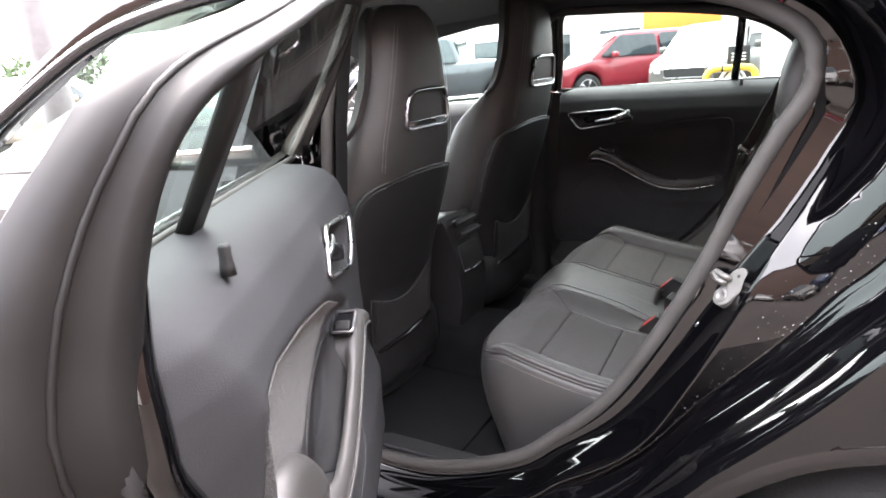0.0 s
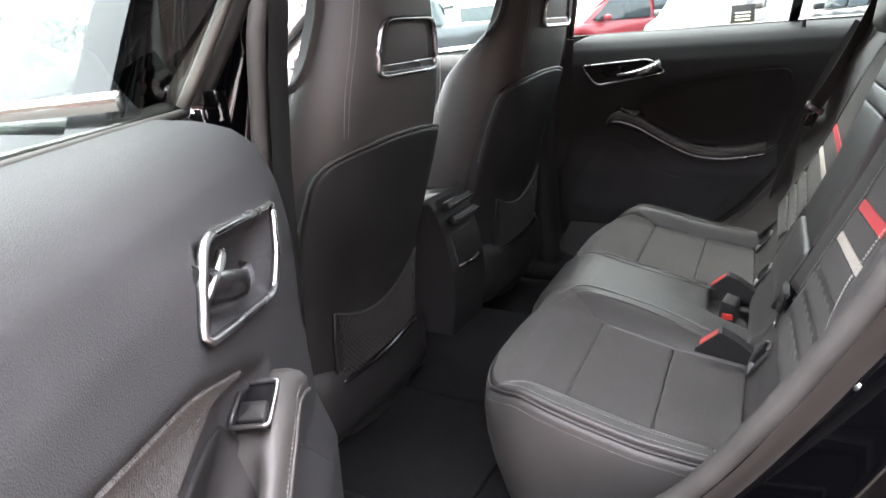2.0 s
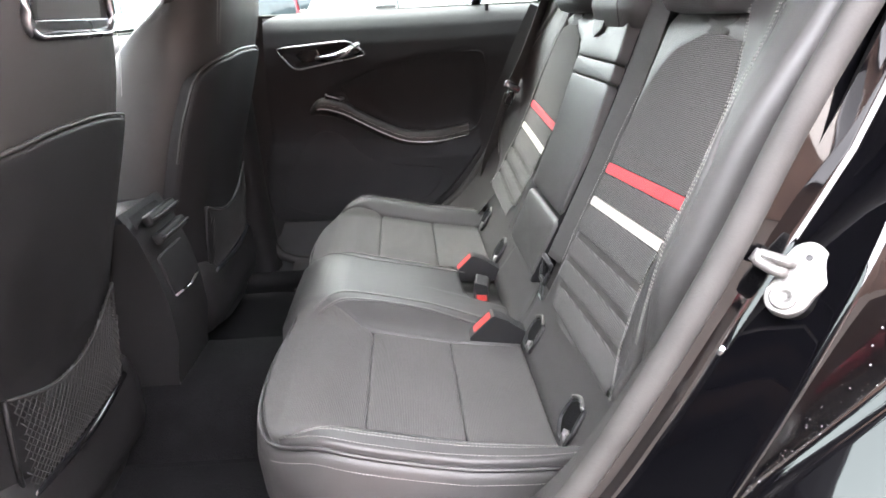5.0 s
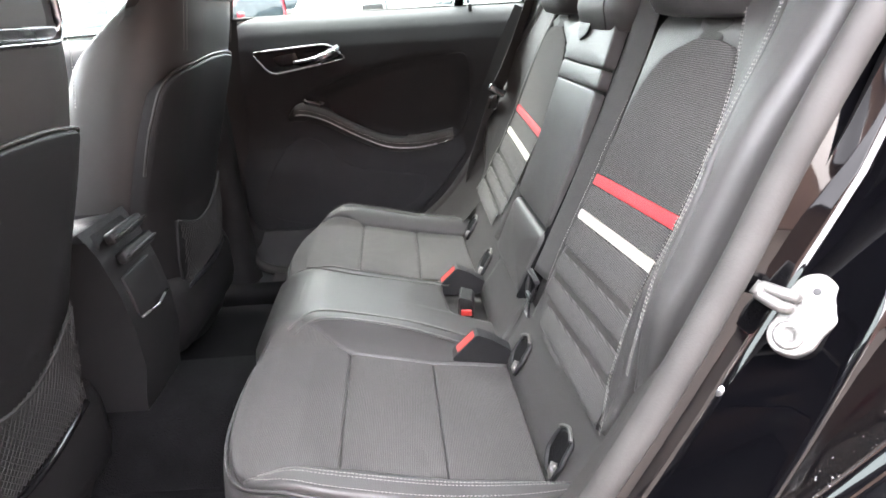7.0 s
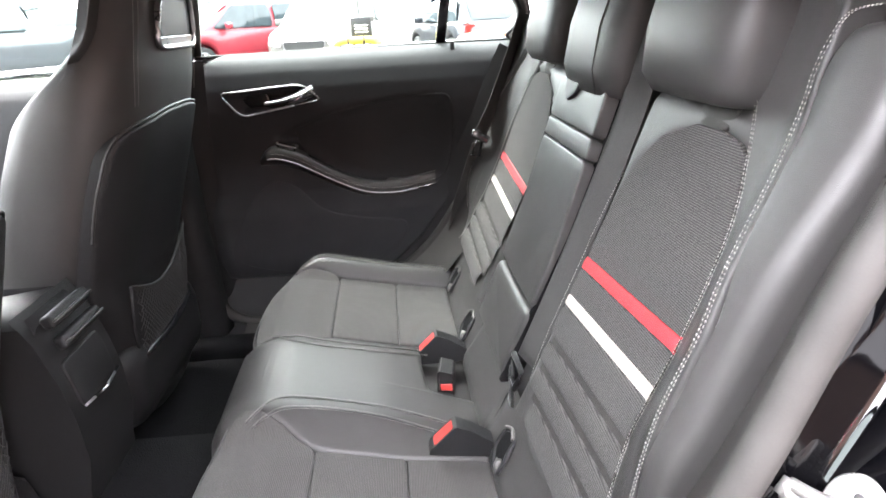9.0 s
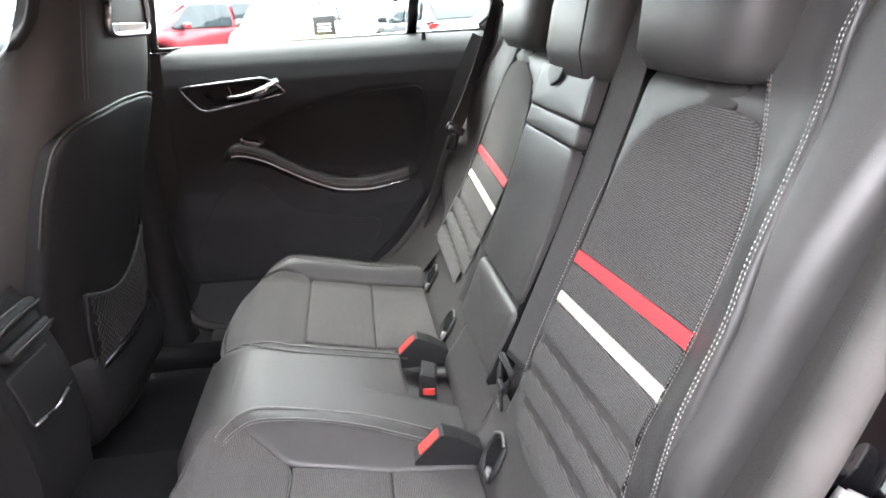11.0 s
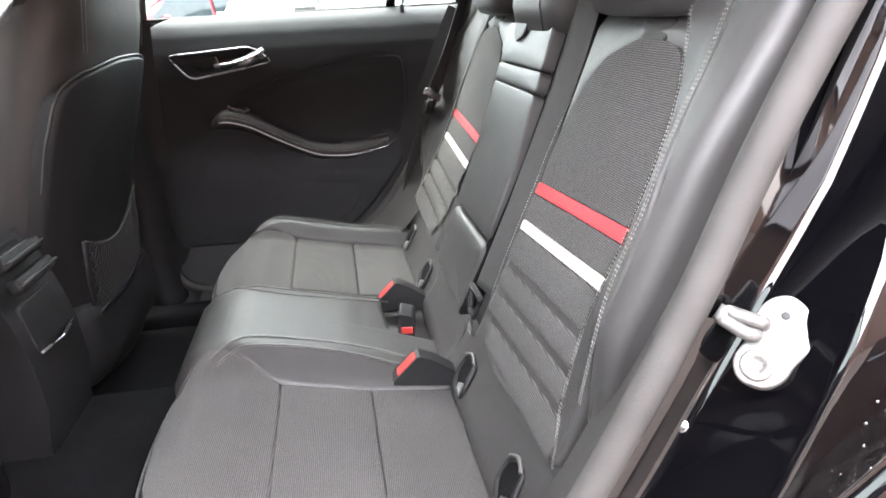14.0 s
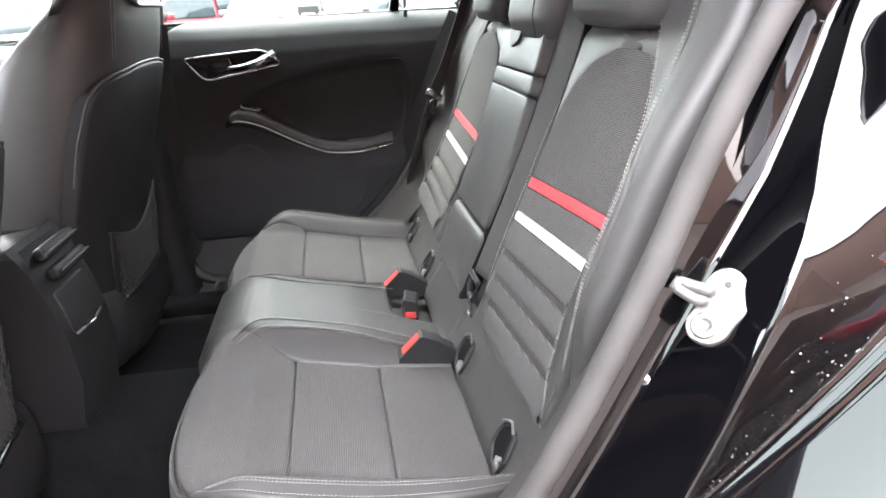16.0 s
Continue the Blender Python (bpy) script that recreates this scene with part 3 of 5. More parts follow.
# ---- rear doors ----
HINGE, SWING = (-.4508, -.8914), -59.4
CARD_Z = [.42, .45, .53, .66, .80, .92, 1.0, 1.045]
CARD_REAR = {1: [-.10, -.02, .06, .165, .262, .322, .352, .362], -1: [-.125, -.045, .035, .138, .236, .300, .292, .272]}
PLATES = {-1: [(-.400, .942), (-.198, .966), (-.150, .907), (-.335, .868)], 1: [(-.414, .945), (-.20, .958), (-.158, .917), (-.365, .884)]}


def inside(poly, x, z):
    """How far (x, z) lies inside a convex polygon; minus outside."""
    cx, cz = sum(p[0] for p in poly) / len(poly), sum(p[1] for p in poly) / len(poly)
    best = 9.0
    for (ax, az), (bx, bz) in zip(poly, poly[1:] + poly[:1]):
        nx, nz = -(bz - az), bx - ax
        k = math.hypot(nx, nz)
        d = ((x - ax) * nx + (z - az) * nz) / k
        e = ((cx - ax) * nx + (cz - az) * nz) / k
        best = min(best, d if e > 0 else -d)
    return best


RECESS = [(-.305, .822), (-.23, .860), (-.13, .893), (0, .917), (.12, .926), (.168, .915), (.186, .88), (.190, .80), (.16, .69), (.0, .655), (-.13, .69), (-.25, .775)]


def card_y(x, z):
    y = interp(z, [.42, .5, .62, .68, .8, .9, .95, .99, 1.012, 1.026, 1.032, 1.034], [.725, .70, .695, .712, .715, .712, .718, .732, .750, .774, .80, .818])
    front = max(0, (-.44 - x) / .08)
    return y + .045 * min(front, 1.2) ** 2 + .028 * smooth_step(0, .040, inside(RECESS, x, z))


ARM = [(-.335, .765), (-.315, .783), (-.285, .786), (-.235, .770), (-.19, .745), (-.13, .712), (-.065, .684), (.0, .676), (.06, .679), (.125, .690)]
INSERT = [(-.238, .834), (-.205, .853), (-.13, .881), (0, .905), (.115, .914), (.150, .916), (.170, .910), (.178, .886), (.178, .80), (.150, .70), (.06, .67), (0, .67), (-.13, .705), (-.20, .755)]

INSERT_CUT = [(-.238, .834), (-.205, .853), (-.13, .881), (0, .905), (.115, .914), (.158, .905), (.174, .878), (.178, .80), (.155, .73), (.08, .74), (.0, .755), (-.06, .785), (-.14, .812)]


def rear_door(s, label):
    door = thing("rear_door", label, "car door", "rear doors")
    PLATE = PLATES[s]

    def on(x, z, h):
        return Vector((x, s * (card_y(x, z) - h), z))
    nu, nv = 150, 90
    rows = []
    for j in range(nv + 1):
        v = j / nv
        z = .42 + .614 * v
        ends = (interp(z, [.42, .88, .93, .98, 1.015, 1.034], [-.515, -.515, -.51, -.49, -.458, -.42]), interp(z, CARD_Z, CARD_REAR[s]) + (.025 if s > 0 else 0))
        row = []
        for i in range(nu + 1):
            x = ends[0] + (ends[1] - ends[0]) * i / nu
            edge = min(x - ends[0], ends[1] - x, z - .42)
            y = card_y(x, z) + .03 * max(0, 1 - edge / .02) ** 2
            d = inside(PLATE, x, z)
            y += .028 * smooth_step(0.002, .022, d) * smooth_step(-.45, -.30, x)
            row.append(Vector((x, s * y, z)))
        rows.append(row)
    part("door_card", loft(rows, False), VINYL, door, "black soft-touch door lining")
    part("handle_surround", tube([on(p.x, p.y, .003) for p in rounded(PLATE, (.012, .045, .014, .022), 70)], .0042 if s < 0 else .0028, 8, True, .8), CHROME, door, "satin chrome handle surround")
    lever = [(-.300, .909, -.012, .007), (-.275, .912, .004, .010), (-.235, .919, .010, .0115), (-.205, .928, .006, .014), (-.182, .937, -.004, .018), (-.165, .937, -.014, .018)]
    rings = []
    for x, z, h, r in lever:
        rings.append([on(x, z, h) + Vector((.25 * r * math.cos(a), s * -.35 * r * math.cos(a), r * math.sin(a))) for a in (2 * math.pi * k / 14 for k in range(14))])
    lever_ob = part("door_handle", loft(rings, True, True), DARKCHROME, door, "smoked chrome pull handle")
    part("handle_bar", tube(spline([on(-.236, .946, .000), on(-.215, .943, .005), on(-.190, .936, .005), on(-.172, .926, .001)] if s < 0 else [on(-.300, .915, .006), on(-.25, .921, .018), on(-.20, .935, .018), on(-.175, .947, .008)], 20), .004, 8), CHROME, lever_ob, "bright handle edge")
    if s > 0:
        part("handle_recess", pad(rounded([(-.375, .938), (-.30, .946), (-.285, .905), (-.335, .895)], .008, 36), lambda a, b, h: on(a, b, -.018 + h), .002, .006), GLOSSBLACK, door)
    # cloth insert above the armrest
    part("cloth_insert", pad(spline([(a, b, 0) for a, b in (INSERT_CUT if s < 0 else INSERT)], 90, True), lambda a, b, h: on(a, b, h + .004), .005, .02, .004), DOORCLOTH if s < 0 else VINYL, door,
         "grey cloth insert" if s < 0 else "dark padded insert")
    if s < 0:
        # shallow pad: the cup's depth is given by a darker colour, as shade
        part("pull_cup", pad(spline([(a, b, 0) for a, b in ((-.222, .800), (-.13, .795), (-.055, .765), (-.005, .715), (-.06, .675), (-.13, .70), (-.20, .745))], 60, True), lambda a, b, h: on(a, b, h + .003), .004, .02, -.004), PLASTIC, door, "black plastic pull cup pad, dark in place of its recess's shade")
        part("armrest_pad", pad(spline([(a, b, 0) for a, b in ((-.01, .695), (.02, .745), (.07, .785), (.13, .795), (.168, .765), (.160, .70), (.11, .672), (.04, .665))], 60, True), lambda a, b, h: on(a, b, h + .028), .022, .05, .003), LEATHER, door, "black padded rear end of the armrest")
    # armrest swept along the card
    path = spline([(x, 0, z) for x, z in ARM], 48)
    rings = []
    for i, p in enumerate(path):
        k = i / 47
        wide = interp(k, [0, .06, .2, .5, .8, 1], [.012, .048, .052, .050, .045, .025])
        c = interp(k, [0, .1, .9, 1], [.722, .741, .741, .735])
        dip = .052 * smooth_step(.27, .36, k) * (1 - smooth_step(.62, .75, k))
        prof = [(-.02, .020 - dip), (wide * .46, .019 - dip), (wide * .58, .019 - dip * .7), (wide * .66, .019), (wide * .88, .014), (wide, .004), (wide * .99, -.010), (wide * .8, -.024), (wide * .35, -.040), (-.02, -.055)]
        lift = interp(k, [0, .1, 1], [.4, 1, 1])
        rings.append([Vector((p.x, s * (c - a), p.z + b * lift)) for a, b in prof])
    arm = part("armrest", loft(rings, False), LEATHER, door, "black leather armrest")
    edge = [(r[5] * .72 + r[6] * .28) + Vector((0, -s * .0012, .0006)) for r in rings[4:]]
    part("armrest_piping", tube([r[6] + Vector((0, -s * .001, -.002)) for r in rings[3:]], .0022, 6), CHROME if s > 0 else LEATHER, arm, "thin silver piping")
    for shift in (0, 1):
        part("stitching", stitches([q + Vector((0, s * .004, .004)) * shift for q in edge]), THREAD, arm)
    # window switch
    along = Vector((.96, 0, -.28)).normalized()
    side_v = Vector((0, 1, 0))
    nor = along.cross(side_v)
    if nor.z < 0:
        nor = -nor
    c0 = Vector((-.244 if s < 0 else -.262, s * .717, .800))

    def on_arm(a, b, h):
        return c0 + along * a + side_v * b + nor * h
    part("switch_surround", tube([on_arm(p.x, p.y, .006) for p in rounded([(-.025, -.0165), (.025, -.0165), (.025, .0165), (-.025, .0165)], .004, 44)], .0022, 6, True), CHROME, arm, "chrome switch surround")
    part("switch_well", pad(rounded([(-.024, -.0155), (.024, -.0155), (.024, .0155), (-.024, .0155)], .004, 32), lambda a, b, h: on_arm(a, b, h + .0045), .001, .008), GLOSSBLACK, arm)
    part("window_switch", pad(rounded([(-.002, -.012), (.020, -.012), (.020, .012), (-.002, .012)], .003, 32), lambda a, b, h: on_arm(a, b, h + .008), .003, .006, .001), PLASTIC, arm, "black window switch")
    part("speaker_panel", pad(spline([(-.44, .50, 0), (-.40, .62, 0), (-.33, .70, 0), (-.26, .70, 0), (-.18, .63, 0), (-.07, .60, 0), (.04, .58, 0), (.0, .50, 0), (-.12, .455, 0), (-.30, .445, 0)], 80, True),
                              lambda a, b, h: on(a, b, h + .002), .005, .02, .003), VINYL, door, "black door pocket panel")
    # painted inner frame behind the lining
    band = [aperture_ring(o, lambda x, z, z0, k=k: s * (seal_y(z0) + k)) for o, k in ((-.06, .075), (-.02, .055), (.02, .045), (.045, .07))]
    verts, faces = loft(band)
    if s > 0:
        part("inner_frame", (verts, [f for f in faces if all(verts[i].z < 1.045 for i in f)]), PLASTIC, door, "dark inner door frame")
    # lock pin
    pin = Vector((.132, -.742, 1.021)) if s < 0 else on(.19, 1.022, .002)
    part("lock_pin", disc(pin, (0, 0, 1), [(.0070, -.012), (.0068, -.003), (.0062, .000), (.0058, .003), (.0058, .014), (.0046, .0165)], 14), PLASTIC, door, "black lock pin")
    # window frame, divider, glass, outer skin and edge
    if s > 0:
        frame_line = [(-.50, .815, 1.035), (-.47, .765, 1.15), (-.435, .67, 1.28), (-.40, .642, 1.318), (-.25, .645, 1.315), (.0, .65, 1.292), (.20, .672, 1.245), (.315, .705, 1.185), (.372, .755, 1.12), (.375, .795, 1.07), (.35, .815, 1.040)]
        divider, run_end = [(.162, .825, 1.03), (.178, .765, 1.15), (.19, .70, 1.245)], .36
    else:
        frame_line = [(-.515, .80, 1.035), (-.535, .745, 1.13), (-.55, .70, 1.22), (-.54, .665, 1.285), (-.50, .652, 1.298), (-.42, .650, 1.290), (-.30, .652, 1.278), (-.15, .660, 1.254), (0, .670, 1.220), (.12, .684, 1.190), (.19, .702, 1.165), (.230, .717, 1.138), (.252, .732, 1.10), (.268, .742, 1.055), (.280, .750, 1.00), (.284, .751, .965), (.270, .748, .90), (.226, .744, .80), (.128, .740, .66), (.03, .738, .54)]
        divider, run_end = [(.040, .808, 1.030), (.076, .752, 1.115), (.106, .700, 1.195)], .26
    steps = 60 if s > 0 else 84
    line = spline([(x, s * y, z) for x, y, z in frame_line], steps)
    if s > 0:
        part("window_frame", strap(line, .042, .030, (0, 1, 0)), FRAMEBLACK, door, "black window frame")
        part("frame_seal", tube([p + Vector((0, -s * .02, 0)) for p in line], .010, 8), RUBBER, door, "rubber door seal")
    else:
        wall = []
        for i, p in enumerate(line):
            t = line[min(i + 1, steps - 1)] - line[max(i - 1, 0)]
            out = Vector((-t.z, 0, t.x)).normalized()
            out = out if out.dot(p - Vector((-.1, 0, 1.1))) > 0 else -out
            wide = interp(p.z, [.54, .70, .85, .96, 1.04, 1.12, 1.20], [1.2, 1.6, 2.4, 2.8, 2.4, 1.5, 1.0]) if p.x > 0 else 1
            wall.append([p + out * o * wide + Vector((0, s * d * (wide + 1) / 2, 0)) for o, d in ((.002, .030), (-.002, .012), (0, .002), (.004, -.001), (.010, 0), (.014, .006), (.016, .014), (.020, .018), (.025, .022), (.028, .030), (.029, .044), (.024, .050))])
        part("window_frame", loft(wall, False), FRAMEBLACK, door, "black window frame with a rubber-covered flange")
        part("frame_seal", tube([r[7] for r in wall], .0030, 8), FRAMEBLACK, door, "rubber door seal")
    part("glass_run", strap(spline([(x + .018, s * (y + (.004 if s > 0 else .020)), z) for x, y, z in frame_line[:4]], 14), .020, .010, (1, 0, 0)), RUNGREY, door, "pale grey rubber glass channel")
    part("divider_bar", strap([(x, s * y, z) for x, y, z in divider], .026 if s > 0 else .034, .016, (1, 0, 0)), GLOSSBLACK if s > 0 else FRAMEBLACK, door, "black window divider bar")
    part("belt_seal", tube(spline([(-.50, s * .818, 1.030), (-.2, s * .822, 1.032), (.1, s * .820, 1.033), (run_end, s * .812, 1.033)], 30), .005, 8), RUBBER, door)
    part("outer_chrome", strap(spline([(-.51, s * .842, 1.022), (-.2, s * .846, 1.026), (.1, s * .844, 1.028), (run_end, s * .832, 1.030)], 20), .020, .008, (0, 0, 1)), BRIGHT, door, "bright chrome waistline strip")
    pane = []
    for k in range(9):
        w = k / 8
        z = 1.03 + .29 * w
        if s < 0:
            z = 1.03 + .25 * w
        x0, x1 = (-.50 + .10 * w, interp(z, [1.04, 1.1, 1.18, 1.24, 1.28, 1.32], [.37, .375, .32, .21, .05, -.20])) if s > 0 else (-.515 - .03 * w, interp(z, [1.04, 1.10, 1.14, 1.17, 1.20, 1.24, 1.28], [.268, .25, .22, .17, .09, -.08, -.30]))
        pane.append([Vector((x0 + (x1 - x0) * i / 12, s * interp(z, [1.04, 1.2, 1.32], [.830, .755, .665] if s > 0 else [.828, .715, .65]), z)) for i in range(13)])
    window = part("window", loft(pane, False), REARGLASS, door, "clear glass window pane")
    outer = []
    for z in (.30, .36, .45, .6, .75, .85, .93, .98, 1.015):
        x1 = interp(z, CARD_Z, CARD_REAR[s]) + .03
        outer.append([Vector((-.53 + (x1 + .53) * i / 10, s * (skin_y(z) - .002), z)) for i in range(11)])
    part("outer_skin", loft(outer, False), PAINT, door, "glossy black outer door skin")
    shut = []
    for z in (.36, .45, .55, .66, .75, .85, .93, 1.0, 1.05):
        x1 = interp(z, CARD_Z, CARD_REAR[s])
        shut.append([Vector((x1 + dx, s * y, z)) for dx, y in ((-.004, card_y(x1, z) + .03), (.012, card_y(x1, z) + .045), (.018, skin_y(z) - .07), (.028, skin_y(z) - .03), (.030, skin_y(z) - .002))])
    if s > 0:
        part("door_edge", loft(shut, False), PAINT, door, "black painted door edge")
        low = [[Vector((x, y, z)) for x in np.linspace(-.53, .10, 10)] for y, z in ((.76, .47), (.735, .42), (.725, .36), (.70, .29), (.66, .27))]
        part("lower_lining", loft(low, False), PLASTIC, door, "dark plastic lower door edge")
    else:
        rows = []
        for z in np.linspace(.42, 1.06, 40):
            x1 = interp(z, CARD_Z, CARD_REAR[s])
            y1 = interp(z, [.42, .6, .8, .95, 1.0, 1.06], [.745, .735, .728, .735, .740, .745])
            y2 = interp(z, [.42, .95, 1.03, 1.06], [.868, .868, .835, .815])
            rows.append([Vector((x1 + dx, s * y, z)) for dx, y in ((-.05, y1 + .03), (-.012, y1 + .006), (.002, y1 + .004), (.010, y1 + .012), (.012, y1 + .024), (.006, y1 + .032), (.004, y1 + .040), (.010, y1 + .052), (.014, y2 - .030), (.024, y2 - .014), (.034, y2 - .004), (.032, y2), (-.02, y2 + .002))])
        part("door_edge", loft(rows, False), PAINT, door, "glossy black painted door edge")
        part("rim_seal", tube([r[4].lerp(r[5], .5) + Vector((.004, 0, 0)) for r in rows], .0080, 8), PLASTIC, door, "rubber door seal")
    if s > 0:
        part("edge_seal", tube([Vector((interp(z, CARD_Z, CARD_REAR[s]) + .014, s * (card_y(.2, z) + .045), z)) for z in np.linspace(.42, 1.05, 24)], .011, 8), RUBBER, door)
    part("door_latch", block(interp(.80, CARD_Z, CARD_REAR[s]) + .016, s * .80, .80, .012, .05, .09, .003), STEEL, door, "steel door latch")
    hin = []
    for z in (.36, .6, .8, 1.0, 1.05):
        hin.append([Vector((x, s * y, z)) for x, y in ((-.50, .77), (-.515, .80), (-.525, skin_y(z) - .03), (-.53, skin_y(z) - .002))])
    part("hinge_edge", loft(hin, False), PAINT, door)
    low = [[Vector((x, s * y, z)) for x in np.linspace(-.50, -.10, 8)] for y, z in ((.735, .425), (.77, .40), (skin_y(.36) - .03, .36), (skin_y(.3) - .002, .30))]
    part("lower_edge", loft(low, False), PAINT, door)
    return door


near_door = rear_door(-1, "open black rear car door with chrome handle and cloth insert")
for ob in near_door.children_recursive:
    for v in ob.data.vertices:
        x = v.co.x
        if ob.name.startswith("door_card"):
            # the lining falls away below and behind a crest that runs down from its rear top corner
            d = x - interp(v.co.z, [.60, .70, .80, .85, .90, .95, 1.0, 1.03], [.10, .125, .145, .160, .183, .213, .246, .268])
            v.co.y -= .035 * smooth_step(-.01, .10, d)
near_door.matrix_world = Matrix.Translation((*HINGE, -.012)) @ Matrix.Rotation(radians(SWING), 4, "Z") @ Matrix.Translation((-HINGE[0], -HINGE[1], 0))
rear_door(1, "closed black rear car door with chrome handle and padded insert")


# ---- rear bench ----
# The bench is built about its own middle line and then set into the car, a little askew to the world's axes.
BENCH = Matrix.Translation((.10, -.30, 0)) @ Matrix.Rotation(radians(2.1), 4, "Z") @ Matrix.Translation((-.10, .33, 0))


def back_x(z):
    return interp(z, [.42, .48, .55, .785, 1.0, 1.1, 1.2], [.163, .176, .198, .305, .386, .413, .433])


def seat_z(x, y):
    """The cushion's top: higher in front, in the middle and at the outer edge."""
    z = interp(x, [-.33, -.29, -.26, -.22, -.16, -.10, .03, .16, .22], [.455, .482, .503, .516, .515, .500, .468, .448, .445])
    a = abs(y)
    z += .026 * (1 - smooth_step(.10, .180, a)) * smooth_step(.22, -.02, x)
    z += .040 * smooth_step(.462, .522, a) * smooth_step(-.26, -.13, x) - .11 * smooth_step(.535, .64, a) ** 2
    return z


def on_cushion(a, b, h):
    nose = smooth_step(-.20, -.30, a) * .4
    return Vector((a - h * nose, b, seat_z(a, b) + h * (1 - nose * .4)))


def wing(ay, z):
    """How far the side bolster stands out of the backrest."""
    up = smooth_step(.60, .76, z) * (1 - .45 * smooth_step(.88, 1.06, z))
    return .045 * smooth_step(.452, .55, ay) * (1 - smooth_step(.575, .635, ay) * .9) * up


def on_back(s):
    def place(a, b, h):
        n = Vector((-1, 0, .42)).normalized()
        return Vector((back_x(b) - wing(a, b), s * a, b)) + n * h
    return place


def lobe(points, count=72):
    return spline([(a, b, 0) for a, b in points], count, True)


def inner_edge(z):
    return interp(z, [.545, .562, .59, .66, .74, .81, .86, .915, .957, .978], [.34, .255, .212, .197, .192, .190, .198, .212, .255, .31])


def outer_edge(z):
    return interp(z, [.545, .57, .61, .66, .70, .85, .90, .944, .977, .99], [.53, .522, .490, .474, .460, .460, .454, .440, .420, .405])


def rise(a):
    """The bands and ribs climb a little towards the outer side."""
    return .0165 * (a - .19) / .27


bench = thing("rear_seat", "black leather and grey cloth rear bench with red and cream bands", "car seat")
base = part("bench_base", loft([[on_cushion(x, y, -.035) if x > -.31 else Vector((-.245 if z > .3 else -.225, y, z)) for x, z in ((.2, 0), (.1, 0), (0, 0), (-.1, 0), (-.2, 0), (-.24, 0), (-.33, .42), (-.33, .34), (-.33, .26))]
                                for y in np.linspace(-.44, .44, 45)], False), LEATHER, bench, "black leather seat base")
back_shell = part("backrest_shell", loft([[Vector((back_x(z) + .014 + .07 * smooth_step(.105, .125, abs(y)) * (1 - smooth_step(.165, .185, abs(y))) - wing(abs(y), z) * .8, y, z)) for z in np.linspace(.44, 1.06, 20)] + [Vector((back_x(1.06) + .06, y, 1.085)), Vector((back_x(1.06) + .12, y, 1.05)), Vector((.52, y, .5))]
                                          for y in np.linspace(-.575, .575, 63)], False), LEATHER, bench, "black leather backrest")
